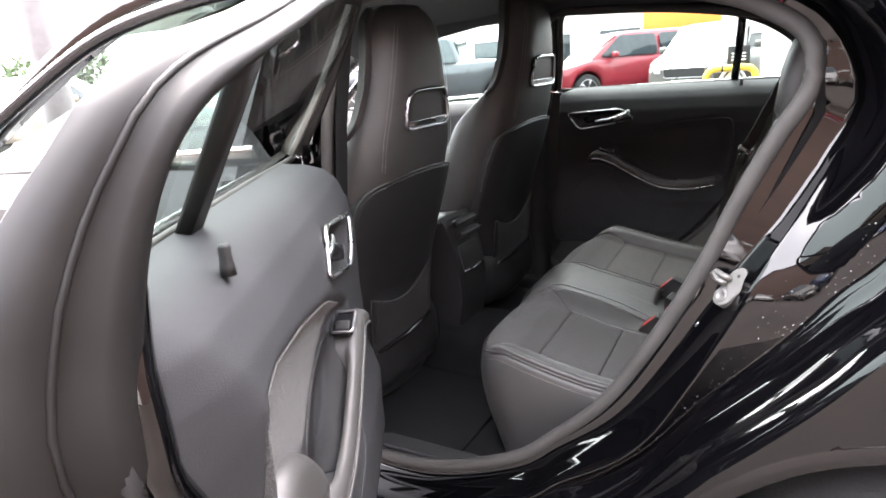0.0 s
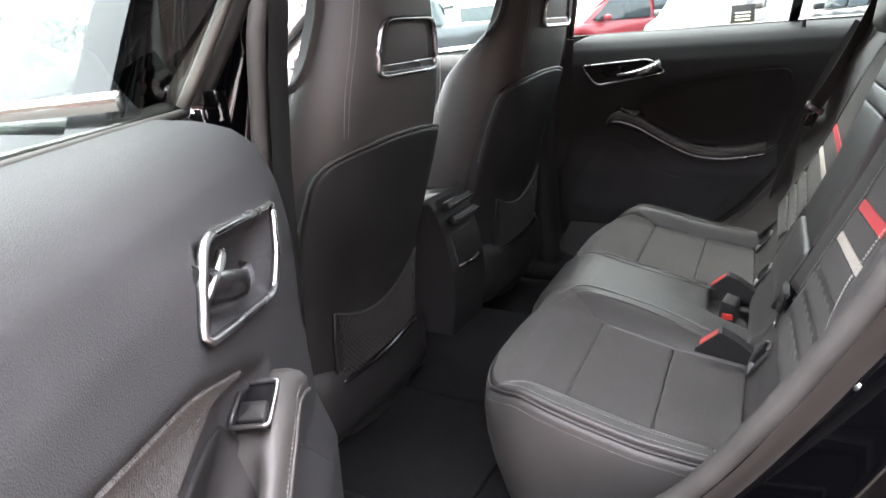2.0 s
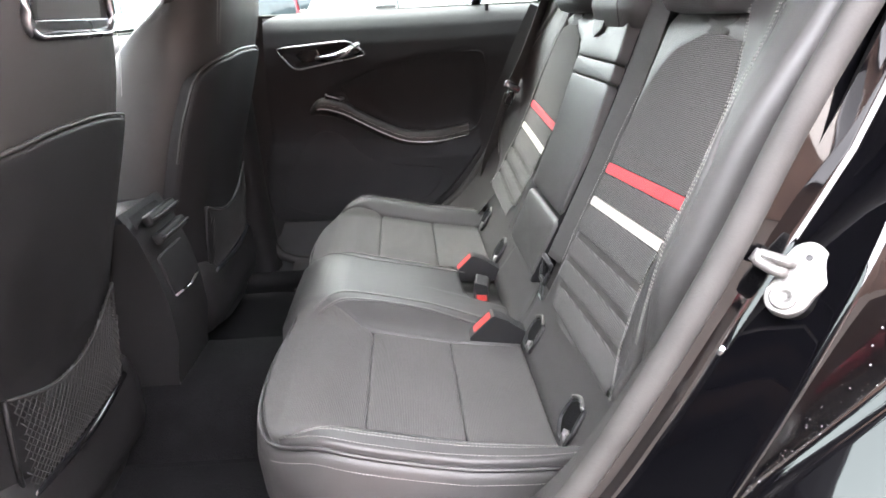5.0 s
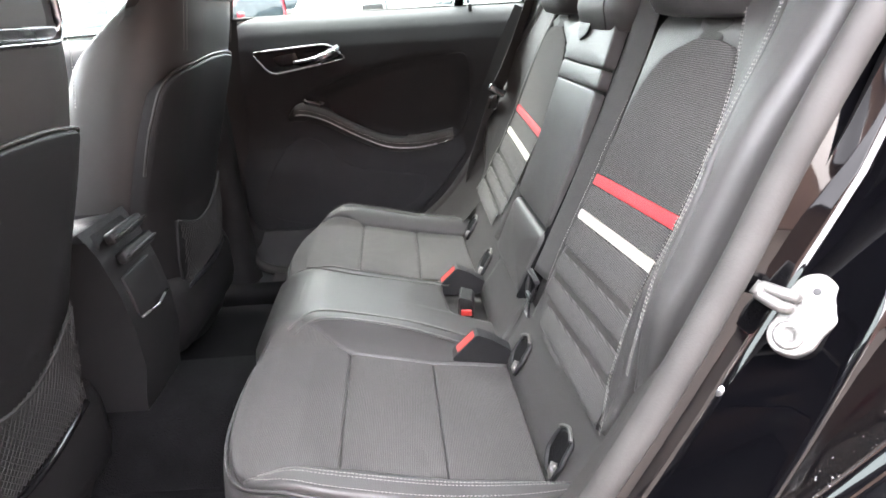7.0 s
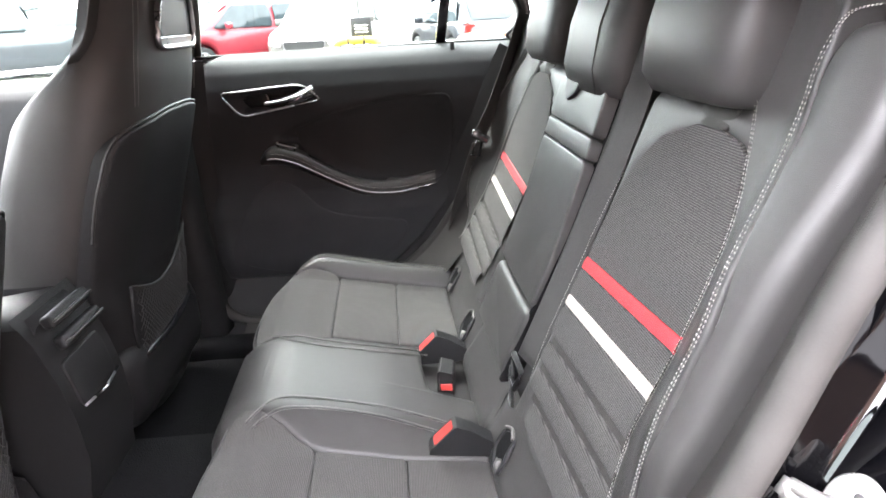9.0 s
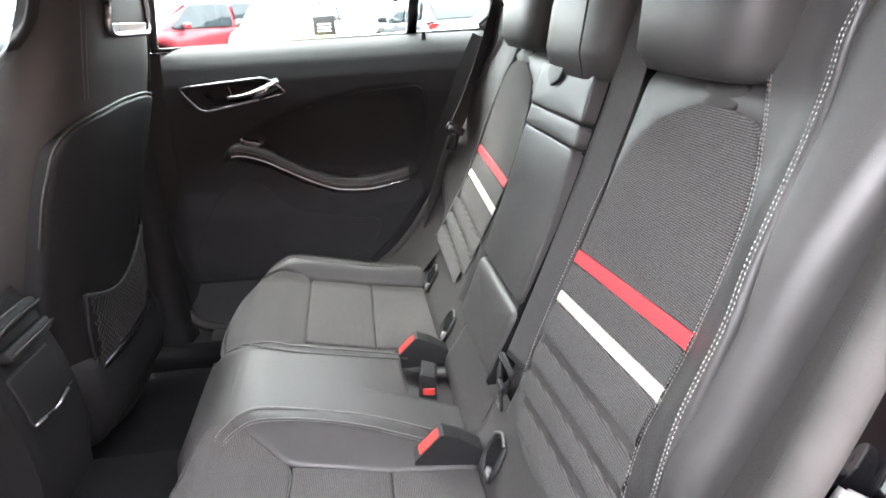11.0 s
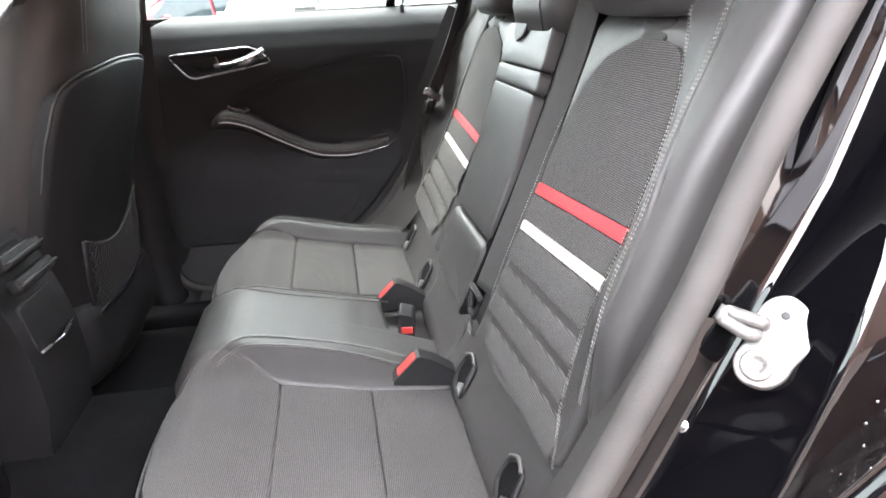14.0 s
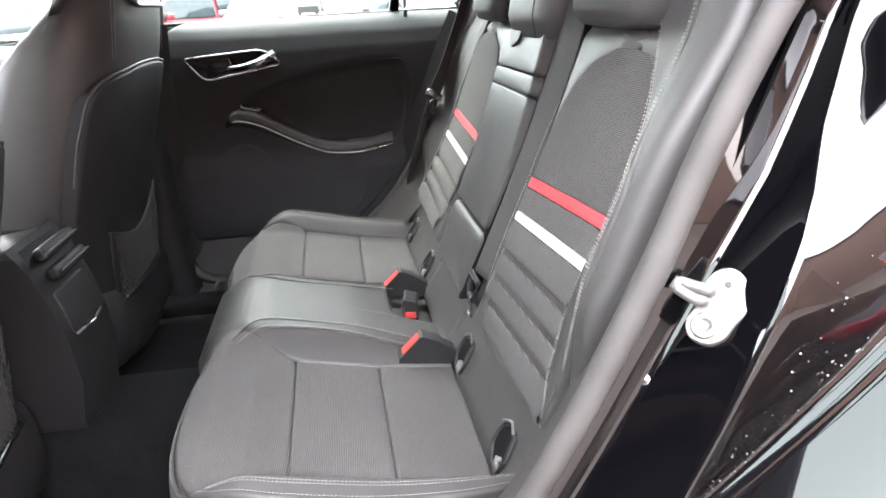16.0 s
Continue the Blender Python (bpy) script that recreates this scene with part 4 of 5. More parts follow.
for s in (-1, 1):
    def here(a, b, h, s=s):
        return on_cushion(a, s * b, h)
    # cushion: a rounded front lobe, two cloth panels, a leather strip outside and a skirt
    part("cushion_front", pad(lobe([(-.1075, .183), (-.130, .163), (-.165, .133), (-.200, .112), (-.230, .122), (-.252, .162), (-.265, .225), (-.268, .30), (-.262, .37), (-.245, .436), (-.222, .478), (-.192, .497), (-.155, .492), (-.109, .479), (-.1060, .42), (-.1056, .34), (-.1058, .25)], 130), here, .007, .07, .006, 16), FABRIC_X, bench, "ribbed dark grey cloth cushion front")
    part("cushion_panel", pad(rounded([(-.1052, .182), (.0299, .182), (.0314, .480), (-.1052, .478)], .003, 90), here, .005, .05, .004, 14), FABRIC_X, bench, "ribbed dark grey cloth panel")
    part("cushion_panel", pad(rounded([(.0305, .182), (.1590, .182), (.1590, .478), (.0320, .481)], .003, 90), here, .005, .05, .003, 14), FABRIC_X, bench, "ribbed dark grey cloth panel")
    strip = part("cushion_bolster", pad(lobe([(-.214, .496), (-.188, .501), (-.155, .496), (-.109, .483), (-.03, .4835), (.04, .485), (.12, .483), (.160, .482), (.185, .505), (.170, .532), (.10, .546), (0, .552), (-.10, .551), (-.15, .544), (-.185, .528), (-.206, .508)], 130), here, .005, .05, .001, 16), LEATHER, bench, "black leather strip along the cushion's side")
    seams = [[(-.194, .506), (-.15, .5175), (-.10, .5215), (0, .5222), (.08, .520), (.170, .513)], [(-.190, .511), (-.15, .5225), (-.10, .5268), (0, .5275), (.08, .525), (.170, .518)],
             [(-.204, .503), (-.185, .522), (-.15, .538), (-.10, .5452), (0, .5460), (.10, .540), (.17, .5295)]]
    for row in seams:
        part("stitching", stitches(spline([on_cushion(x, s * y, .0028) for x, y in row], 70)), THREAD, strip)
    skirt = []
    for x, y in [(v.x, v.y) for v in spline([(-.214, .100, 0), (-.236, .118, 0), (-.258, .160, 0), (-.271, .225, 0), (-.274, .30, 0), (-.268, .372, 0), (-.250, .441, 0), (-.226, .486, 0), (-.196, .520, 0), (-.15, .547, 0), (-.10, .5555, 0), (0, .5565, 0), (.10, .551, 0), (.19, .538, 0)], 70)]:
        top = seat_z(x, y)
        skirt.append([Vector((x + .010, s * (y - .008), top - .014)), Vector((x + .002, s * (y - .001), top - .012)), Vector((x - .004, s * (y + .004), top - .022)), Vector((x - .007, s * (y + .008), top - .055)), Vector((x - .004, s * (y + .010), top - .10)), Vector((x + .004, s * (y + .006), .36)), Vector((x + .03, s * (y - .01), .25))])
    skirt_ob = part("cushion_skirt", loft(skirt, False), LEATHER, bench, "smooth black leather cushion side")
    part("piping", tube([r[1] + Vector((-.001, s * .001, .003)) for r in skirt], .0026, 6), LEATHER, bench, "leather piping")
    part("stitching", stitches([r[2].lerp(r[3], .15) + Vector((-.0012, s * .0012, 0)) for r in skirt[34:]]), THREAD, skirt_ob)
    part("stitching", stitches([r[1] + Vector((-.003, s * .001, .0045)) for r in skirt[8:36]], .0040, .0030, .0004), THREAD, skirt_ob)
    # backrest panels
    put = on_back(s)
    def swept(z0, z1, sag, puff, slope0=1.0):
        """A strip of cloth from the inner to the outer edge, puffed between its two seams."""
        rows = []
        zi, zo = (z0 + z1) / 2, (z0 + z1) / 2 + .012
        for a in np.linspace(inner_edge(zi) - .002, outer_edge(zo) + .002, 44):
            lo, hi = z0 + rise(a) * slope0, z1 + rise(a)
            rows.append([put(a, lo + (hi - lo) * k, h) for k, h in ((.010, -.012), (.014, -sag), (.035, -sag * .45), (.08, -sag * .1), (.18, puff * .5), (.35, puff * .9), (.5, puff), (.68, puff * .85), (.84, puff * .4), (.93, -sag * .1), (.965, -sag * .45), (.986, -sag), (.990, -.012))])
        return loft(rows, False)
    def flat_strip(z0, z1, h):
        return loft([[put(a, z + rise(a), h) for z in np.linspace(z0, z1, 4)] for a in np.linspace(inner_edge(z0) - .001, outer_edge(z0 + .012) + .001, 40)], False)
    lower = [.5535, .592, .6285, .667, .7205]
    for z0, z1 in zip(lower, lower[1:]):
        part("backrest_rib", swept(z0 + .0003, z1 - .0075, .0022, .0016, .35 if z0 < .56 else 1), FABRIC_Z, bench, "quilted grey cloth rib")
        if z1 < .70:
            part("backrest_groove", flat_strip(z1 - .0095, z1 + .0025, -.0030), GROOVE, bench, "smooth dark groove between the ribs")
    part("cream_band", swept(.7130, .7272, .0006, .0004), WHITE_BAND, bench, "cream band across the cloth")
    part("backrest_cloth", swept(.7276, .7646, .0006, .0006), FABRIC_Z, bench, "ribbed grey cloth")
    part("red_band", swept(.7650, .7812, .0006, .0004), RED_BAND, bench, "red band across the cloth")
    lo = [(a, .7816 + rise(a)) for a in np.linspace(inner_edge(.7816), outer_edge(.795), 6)]
    up = lo + [(outer_edge(z), z) for z in (.83, .87, .91, .94, .965)] + [(.408, .976), (.37, .981), (.32, .980)] + [(inner_edge(z), z) for z in (.957, .93, .90, .86, .82)]
    part("backrest_cloth", pad(rounded(up, .004, 140), put, .002, .03, .002, 16), FABRIC_Z, bench, "ribbed grey cloth")
    # leather round the cloth: a flat panel beside it, then the outer bolster
    flat_o = [(outer_edge(z) + .002, z) for z in (.562, .60, .65, .70, .78, .85, .90, .944, .972)] + [(.415, .995), (.395, 1.03), (.375, 1.07), (.36, 1.12), (.37, 1.165), (.44, 1.165), (.49, 1.10), (.491, 1.045), (.499, 1.02), (.516, .97), (.531, .93), (.541, .89), (.549, .85), (.553, .77), (.555, .69), (.543, .641), (.535, .60), (.532, .568)]
    wing_ob = part("backrest_bolster", pad(rounded(flat_o, .006, 200), put, .006, .05, .0005, 26), LEATHER, bench, "black leather panel beside the cloth")
    side_o = [(.544, .630), (.557, .69), (.555, .77), (.551, .85), (.543, .89), (.533, .93), (.518, .97), (.501, 1.02), (.494, 1.048), (.504, 1.070), (.525, 1.086), (.56, 1.090), (.585, 1.075), (.594, 1.02), (.593, .95), (.590, .85), (.588, .76), (.585, .70), (.575, .655), (.565, .632)]
    outer_ob = part("outer_bolster", pad(rounded(side_o, .012, 180), put, .011, .07, .003, 20), LEATHER, bench, "black leather outer bolster")
    line_a = [put(outer_edge(z) + .006, z, .0018) for z in np.linspace(.565, .955, 26)] + [put(.424, .985, .0012), put(.402, 1.03, .0012), put(.382, 1.07, .0012), put(.367, 1.12, .0012)]
    line_b = [put(a, z, .0016 + .0024 * smooth_step(.84, .74, z)) for a, z in ((.540, .645), (.550, .69), (.548, .77), (.544, .85), (.536, .89), (.526, .93), (.511, .97), (.494, 1.02), (.487, 1.048), (.497, 1.076), (.52, 1.092), (.56, 1.097))]
    for shift in (0, 1):
        part("stitching", stitches(spline([p + Vector((0, s * .0036, 0)) * shift for p in line_a], 120), .0044, .0038, .00058), THREAD, wing_ob)
        part("stitching", stitches(spline([p + Vector((0, -s * .0038, 0)) * shift for p in line_b], 120), .0046, .0040, .00060), THREAD, outer_ob)
    rows = []
    for z in np.linspace(.548, 1.045, 64):
        e = inner_edge(min(z, .978)) + .004
        dip = .012 * smooth_step(.985, 1.02, z)
        rows.append([put(a, z, -.002 - dip - .030 * smooth_step(.196, .152, a) - .006 * smooth_step(e - .001, e + .004, a) * (z < .985) - (.05 if a < .1485 else 0)) for a in (.148, .149, .153, .158, .164, .171, .178, .185, .192, .200, .21, .225, .24, .26, .28, .30, .33, .37, .41, .44)])
    part("inner_bolster", loft(rows, False), LEATHER, bench, "black leather inner edge of the backrest")
    part("stitching", stitches([put(inner_edge(z) - .009, z, .002) for z in np.linspace(.60, .90, 20)]), THREAD, bench)
    part("headrest_mount", pad(rounded([(.315, .978), (.375, .980), (.385, 1.005), (.305, 1.005)], .012, 36), lambda a, b, h: put(a, b, h - .004), .004, .02, .002), TRIMGREY, bench, "grey headrest guide")
    # headrest
    hr = []
    for z, d, w0, w1 in ((1.004, .012, .225, .40), (1.010, .034, .215, .412), (1.03, .050, .208, .42), (1.08, .058, .204, .424), (1.13, .056, .206, .420), (1.17, .044, .215, .41), (1.195, .015, .235, .39)):
        hr.append([Vector((back_x(z) - d + .11 * abs(math.sin(a)) ** 3 * (1 if math.sin(a) < 0 else 0) + .055 - .055 * math.copysign(abs(math.sin(a)) ** .5, math.sin(a)),
                           s * ((w0 + w1) / 2 + (w1 - w0) / 2 * math.copysign(abs(math.cos(a)) ** .45, math.cos(a))), z)) for a in (2 * math.pi * k / 36 for k in range(36))])
    part("headrest", loft(hr, True, True), LEATHER, bench, "black leather headrest")


# centre section: a smooth leather saddle with a well for the buckles at the back
part("centre_cushion", pad(rounded([(-.205, -.112), (-.165, -.136), (-.11, -.178), (.03, -.180), (.160, -.178), (.160, -.022), (.078, -.012), (.070, .096), (.076, .176), (.03, .180), (-.11, .178), (-.165, .136), (-.205, .112), (-.214, 0)],
                                   [.02, .03, .02, .02, .004, .006, .016, .02, .006, .02, .02, .03, .02, .05], 150), on_cushion, .008, .07, .003, 26), LEATHER, bench, "smooth black leather centre cushion")
nose = []
for y in np.linspace(-.158, .158, 25):
    k = 1 - smooth_step(.10, .175, abs(y))
    z0 = seat_z(-.20, y)
    nose.append([Vector((x, y, z)) for x, z in ((-.190, z0 + .001), (-.212, z0 - .001), (-.236 - .004 * k, z0 - .010), (-.256 - .008 * k, z0 - .030), (-.268 - .012 * k, z0 - .060), (-.270 - .014 * k, .41), (-.262 - .012 * k, .35), (-.24, .26))])
part("centre_nose", loft(nose, False), LEATHER, bench, "black leather front of the centre seat")
for s in (-1, 1):
    for shape in (((-.212, .138), (-.198, .122), (-.178, .100), (-.150, .089), (-.10, .085), (.0, .089), (.085, .104), (.150, .120)),
                  ((-.200, .146), (-.186, .133), (-.160, .119), (-.12, .111), (-.07, .109), (.0, .114), (.085, .129), (.150, .145))):
        if s > 0:
            shape = shape[:-1]
        for shift in (0, 1):
            part("stitching", stitches(spline([on_cushion(x, s * (y + .0052 * shift), .0040) for x, y in shape], 80), .0044, .0038, .00055), THREAD, bench)
        part("seam", tube(spline([on_cushion(x, s * (y + .0026), .0026) for x, y in shape], 60), .0011, 6), PLASTIC, bench)
ROLL = [(.162, .412), (.158, .430), (.159, .445), (.163, .459), (.170, .472), (.180, .485), (.189, .500), (.196, .515), (.203, .530), (.212, .546)]
swell = [[Vector((x - .006 * (1 - smooth_step(.118, .128, abs(y))) * math.sin(math.pi * i / 9), y, z + .004 * (1 - smooth_step(.118, .128, abs(y))) * math.sin(math.pi * i / 9))) for i, (x, z) in enumerate(ROLL)] for y in np.linspace(-.60, .60, 161)]
part("seat_roll", loft(swell, False), LEATHER, bench, "black leather roll between cushion and backrest")
for y in (-.124, .124):
    part("seam", tube([Vector((x - .002, y, z)) for x, z in ROLL[2:9]], .0012, 6), PLASTIC, bench)


def on_centre(a, b, h):
    n = Vector((-1, 0, .40)).normalized()
    proud = interp(b, [.50, .64, .655, .93, 1.0], [.004, .009, .008, .024, .028])
    return Vector((back_x(b), a, b)) + n * (h + proud)


part("lower_pad", pad(rounded([(-.104, .545), (.138, .545), (.141, .656), (-.107, .656)], .012, 70), on_centre, .010, .06, .004), LEATHER, bench, "black leather pad under the armrest")
part("folding_armrest", pad(rounded([(-.106, .664), (.140, .664), (.138, .8865), (-.104, .8865)], .008, 70), on_centre, .004, .06, .002), LEATHER, bench, "folded-up black leather armrest")
part("armrest_band", pad(rounded([(-.104, .888), (.138, .888), (.136, .9185), (-.102, .9185)], .004, 60), on_centre, .004, .06, .001), LEATHER, bench, "black leather armrest band")
part("armrest_top", pad(rounded([(-.102, .920), (.136, .920), (.132, .985), (-.098, .985)], .006, 60), on_centre, .004, .06, .002), LEATHER, bench, "black leather armrest top")
# near-black sheet: the deep shade beside the armrest, put in as colour
part("armrest_side", loft([[Vector((back_x(z) + dx, y, z)) for dx, y in ((-.004, -.098), (-.002, -.1085), (.02, -.1085), (.09, -.1085))] for z in np.linspace(.54, .99, 14)], False), CARPET, bench, "black sheet standing in for the shaded gap beside the armrest")
# black pad: stands in for the shaded opening under the centre headrest
part("pull_tab", pad(rounded([(.005, .984), (.075, .984), (.068, .964), (.045, .952), (.012, .964)], .006, 36), lambda a, b, h: on_centre(a, b, h + .008), .002, .004), PLASTIC, bench, "black pad in place of the dark opening under the headrest")
hr = []
for z, d, w in ((.978, .030, .10), (.984, .052, .112), (1.02, .070, .122), (1.08, .076, .124), (1.13, .070, .120), (1.16, .052, .112), (1.175, .025, .09)):
    hr.append([Vector((back_x(z) + .02 - d * math.copysign(abs(math.sin(a)) ** .5, math.sin(a)), w * math.copysign(abs(math.cos(a)) ** .42, math.cos(a)), z)) for a in (2 * math.pi * k / 40 for k in range(40))])
centre_head = part("headrest", loft(hr, True, True), LEATHER, bench, "black leather centre headrest")
part("seam", tube([Vector((back_x(z) + .02 - d * .98, -.068, z)) for z, d in ((.984, .052), (1.02, .070), (1.08, .077), (1.13, .071), (1.16, .053))], .0016, 6), LEATHER, centre_head)
bench.matrix_world = BENCH


# child-seat anchor openings in the roll
def anchor(y):
    a = thing("anchor_cover", "black plastic frame of a child-seat anchor opening", "anchor opening", "child-seat anchors")
    c = Vector((.1795, y, .4842))
    u, v = Vector((.56, 0, .83)).normalized(), Vector((0, 1, 0))
    w = u.cross(v)
    if w.x > 0:
        w = -w

    def on(p, q, h):
        return c + u * p + v * q + w * (h + .001 - 4.5 * p * p)
    ring = [(-.029, -.026), (-.006, -.030), (.026, -.016), (.029, .012), (.020, .026), (-.012, .022), (-.030, .004)]
    part("frame", tube([on(p.x, p.y, .004) for p in rounded(ring, .006, 56)], .0042, 10, True, .8), PLASTIC, a, "black plastic frame")
    # no hole is cut: a near-black pad carries the opening's shade
    part("well", pad(rounded([(p * .86, q * .86) for p, q in ring], .005, 44), lambda p, q, h: on(p, q, h + .004), .002, .012), CARPET, a, "black pad standing in for the shaded opening")
    part("rim", tube(spline([on(p, q, .0085) for p, q in ((.026, -.014), (.0315, .004), (.029, .015), (.022, .024))], 16), .0028, 8), STEEL, a, "bright metal rim of the opening")
    part("bar", join(tube([on(-.028, -.024, .005), on(-.018, -.016, .007), on(-.012, -.012, .005)], .0050, 8), tube([on(-.026, -.012, .005), on(-.010, -.020, .006)], .0042, 8)), STEEL, a, "bare steel anchor bar")
    a.matrix_world = BENCH


for y in (-.205, -.455, .205, .455):
    anchor(y)


# belts and buckles
def buckle(at):
    b = thing("seat_belt_buckle", "black belt buckle with red button standing in the cushion", "belt buckle", "rear belt buckles")
    wedge = [(-.024, -.045), (-.024, -.024), (-.020, -.020), (.016, .0145), (.021, .0155), (.046, .004), (.078, -.020), (.078, -.045)]
    part("housing", loft([[Vector((x, y, z)) for x, z in wedge] for y in (-.0150, -.0135, .0135, .0150)], True, True), PLASTIC, b, smooth=False)
    part("button", pad(rounded([(-.0215, -.0115), (.0215, -.0115), (.0215, .0115), (-.0215, .0115)], .003, 32), lambda p, q, h: Vector((-.001 + .735 * p - .678 * h, q, -.0010 + .678 * p + .735 * h)), .0015, .006), BUCKLE_RED, b, "red release button")
    b.matrix_world = BENCH @ Matrix.Translation(at)
    return b


buckle((.0905, -.158, .4925))
buckle((.0870, .140, .4925))
mid = thing("seat_belt_buckle", "black seat belt buckle for the middle place", "belt buckle", "rear belt buckles")
part("housing", loft([[Vector((x, y, z)) for x, z in ((-.016, -.04), (-.014, .014), (-.010, .018), (.012, .012), (.016, .008), (.016, -.04))] for y in (-.026, -.024, .024, .026)], True, True), PLASTIC, mid, smooth=False)
part("rim", tube([Vector((x, y, z)) for x, y, z in ((-.010, .024, .018), (-.010, -.025, .018), (-.012, -.0265, -.022))], .0012, 6), STEEL, mid, "thin bright metal edge")
part("button", block(.002, -.0262, -.016, .022, .004, .014, .002), BUCKLE_RED, mid, "dull red release button")
mid.matrix_world = BENCH @ Matrix.Translation((.116, .064, .462)) @ Matrix.Rotation(radians(-10), 4, "Z")


def out_of(z, h):
    return back_x(z) - h


belt = thing("seat_belt", "black middle seat belt hanging over the backrest", "seat belt")
part("webbing", strap(spline([(out_of(1.15, -.004), -.158, 1.13), (out_of(1.06, .003), -.152, 1.06), (out_of(.95, .0), -.150, .95), (out_of(.80, .0), -.150, .80), (out_of(.68, -.002), -.151, .68), (out_of(.60, -.004), -.152, .60)], 40), .048, .0016, (-.35, .94, .05)), WEBBING, belt, "black woven belt")
part("rear_strand", strap(spline([(out_of(1.15, -.010), -.142, 1.13), (out_of(1.06, -.001), -.136, 1.06), (out_of(.95, -.003), -.134, .95), (out_of(.80, -.003), -.136, .80), (out_of(.68, -.006), -.142, .68), (out_of(.60, -.008), -.148, .60)], 40), .046, .0014, (-.35, .94, .05)), WEBBING, belt, "return strand of the belt")
tongue_at = Vector((out_of(.575, .002), -.152, .580))
part("tongue", join(tube([tongue_at + Vector((.004, .027, .020)), tongue_at + Vector((.004, -.027, .020)), tongue_at + Vector((0, -.022, .000)), tongue_at + Vector((-.004, -.012, -.018)), tongue_at + Vector((-.004, .012, -.018)), tongue_at + Vector((0, .022, .000))], .0050, 8, True)), PLASTIC, belt, "black belt tongue")
part("tongue_plate", tube([tongue_at + Vector((-.004, -.011, -.012)), tongue_at + Vector((-.008, -.010, -.050)), tongue_at + Vector((-.008, .010, -.050)), tongue_at + Vector((-.004, .011, -.012))], .0030, 8, True), CHROME, belt, "steel tongue plate")
belt.matrix_world = BENCH

fbelt = thing("seat_belt", "black outer seat belt hanging before the far bolster", "seat belt")
part("webbing", strap(spline([(.385, .560, 1.10), (.345, .540, 1.0), (.300, .520, .90), (.266, .508, .838)], 20), .040, .0016, (.5, .35, -.25)), WEBBING, fbelt, "black woven belt")
part("lower_webbing", strap(spline([(.258, .508, .815), (.235, .560, .72), (.205, .590, .62), (.19, .60, .52)], 16), .036, .0016, (.5, .35, -.25)), WEBBING, fbelt)
part("tongue", join(block(.262, .505, .828, .046, .012, .020, .005, (0, 30, 0)), tube([(.252, .503, .820), (.240, .503, .785), (.258, .503, .782), (.266, .503, .818)], .003, 8, True)), DARKCHROME, fbelt, "grey and steel belt tongue")
fbelt.matrix_world = BENCH

# ---- front seats ----
SZ = [.30, .40, .50, .60, .72, .82, .90, .96, 1.01, 1.06, 1.12, 1.18, 1.24, 1.28, 1.305]
SX = [-.585, -.578, -.574, -.562, -.525, -.490, -.462, -.445, -.434, -.426, -.420, -.418, -.422, -.432, -.450]
SW = [.205, .215, .222, .226, .230, .230, .226, .216, .200, .178, .158, .146, .134, .116, .075]
ST = [.14, .15, .16, .17, .175, .175, .165, .15, .135, .12, .11, .105, .10, .09, .06]


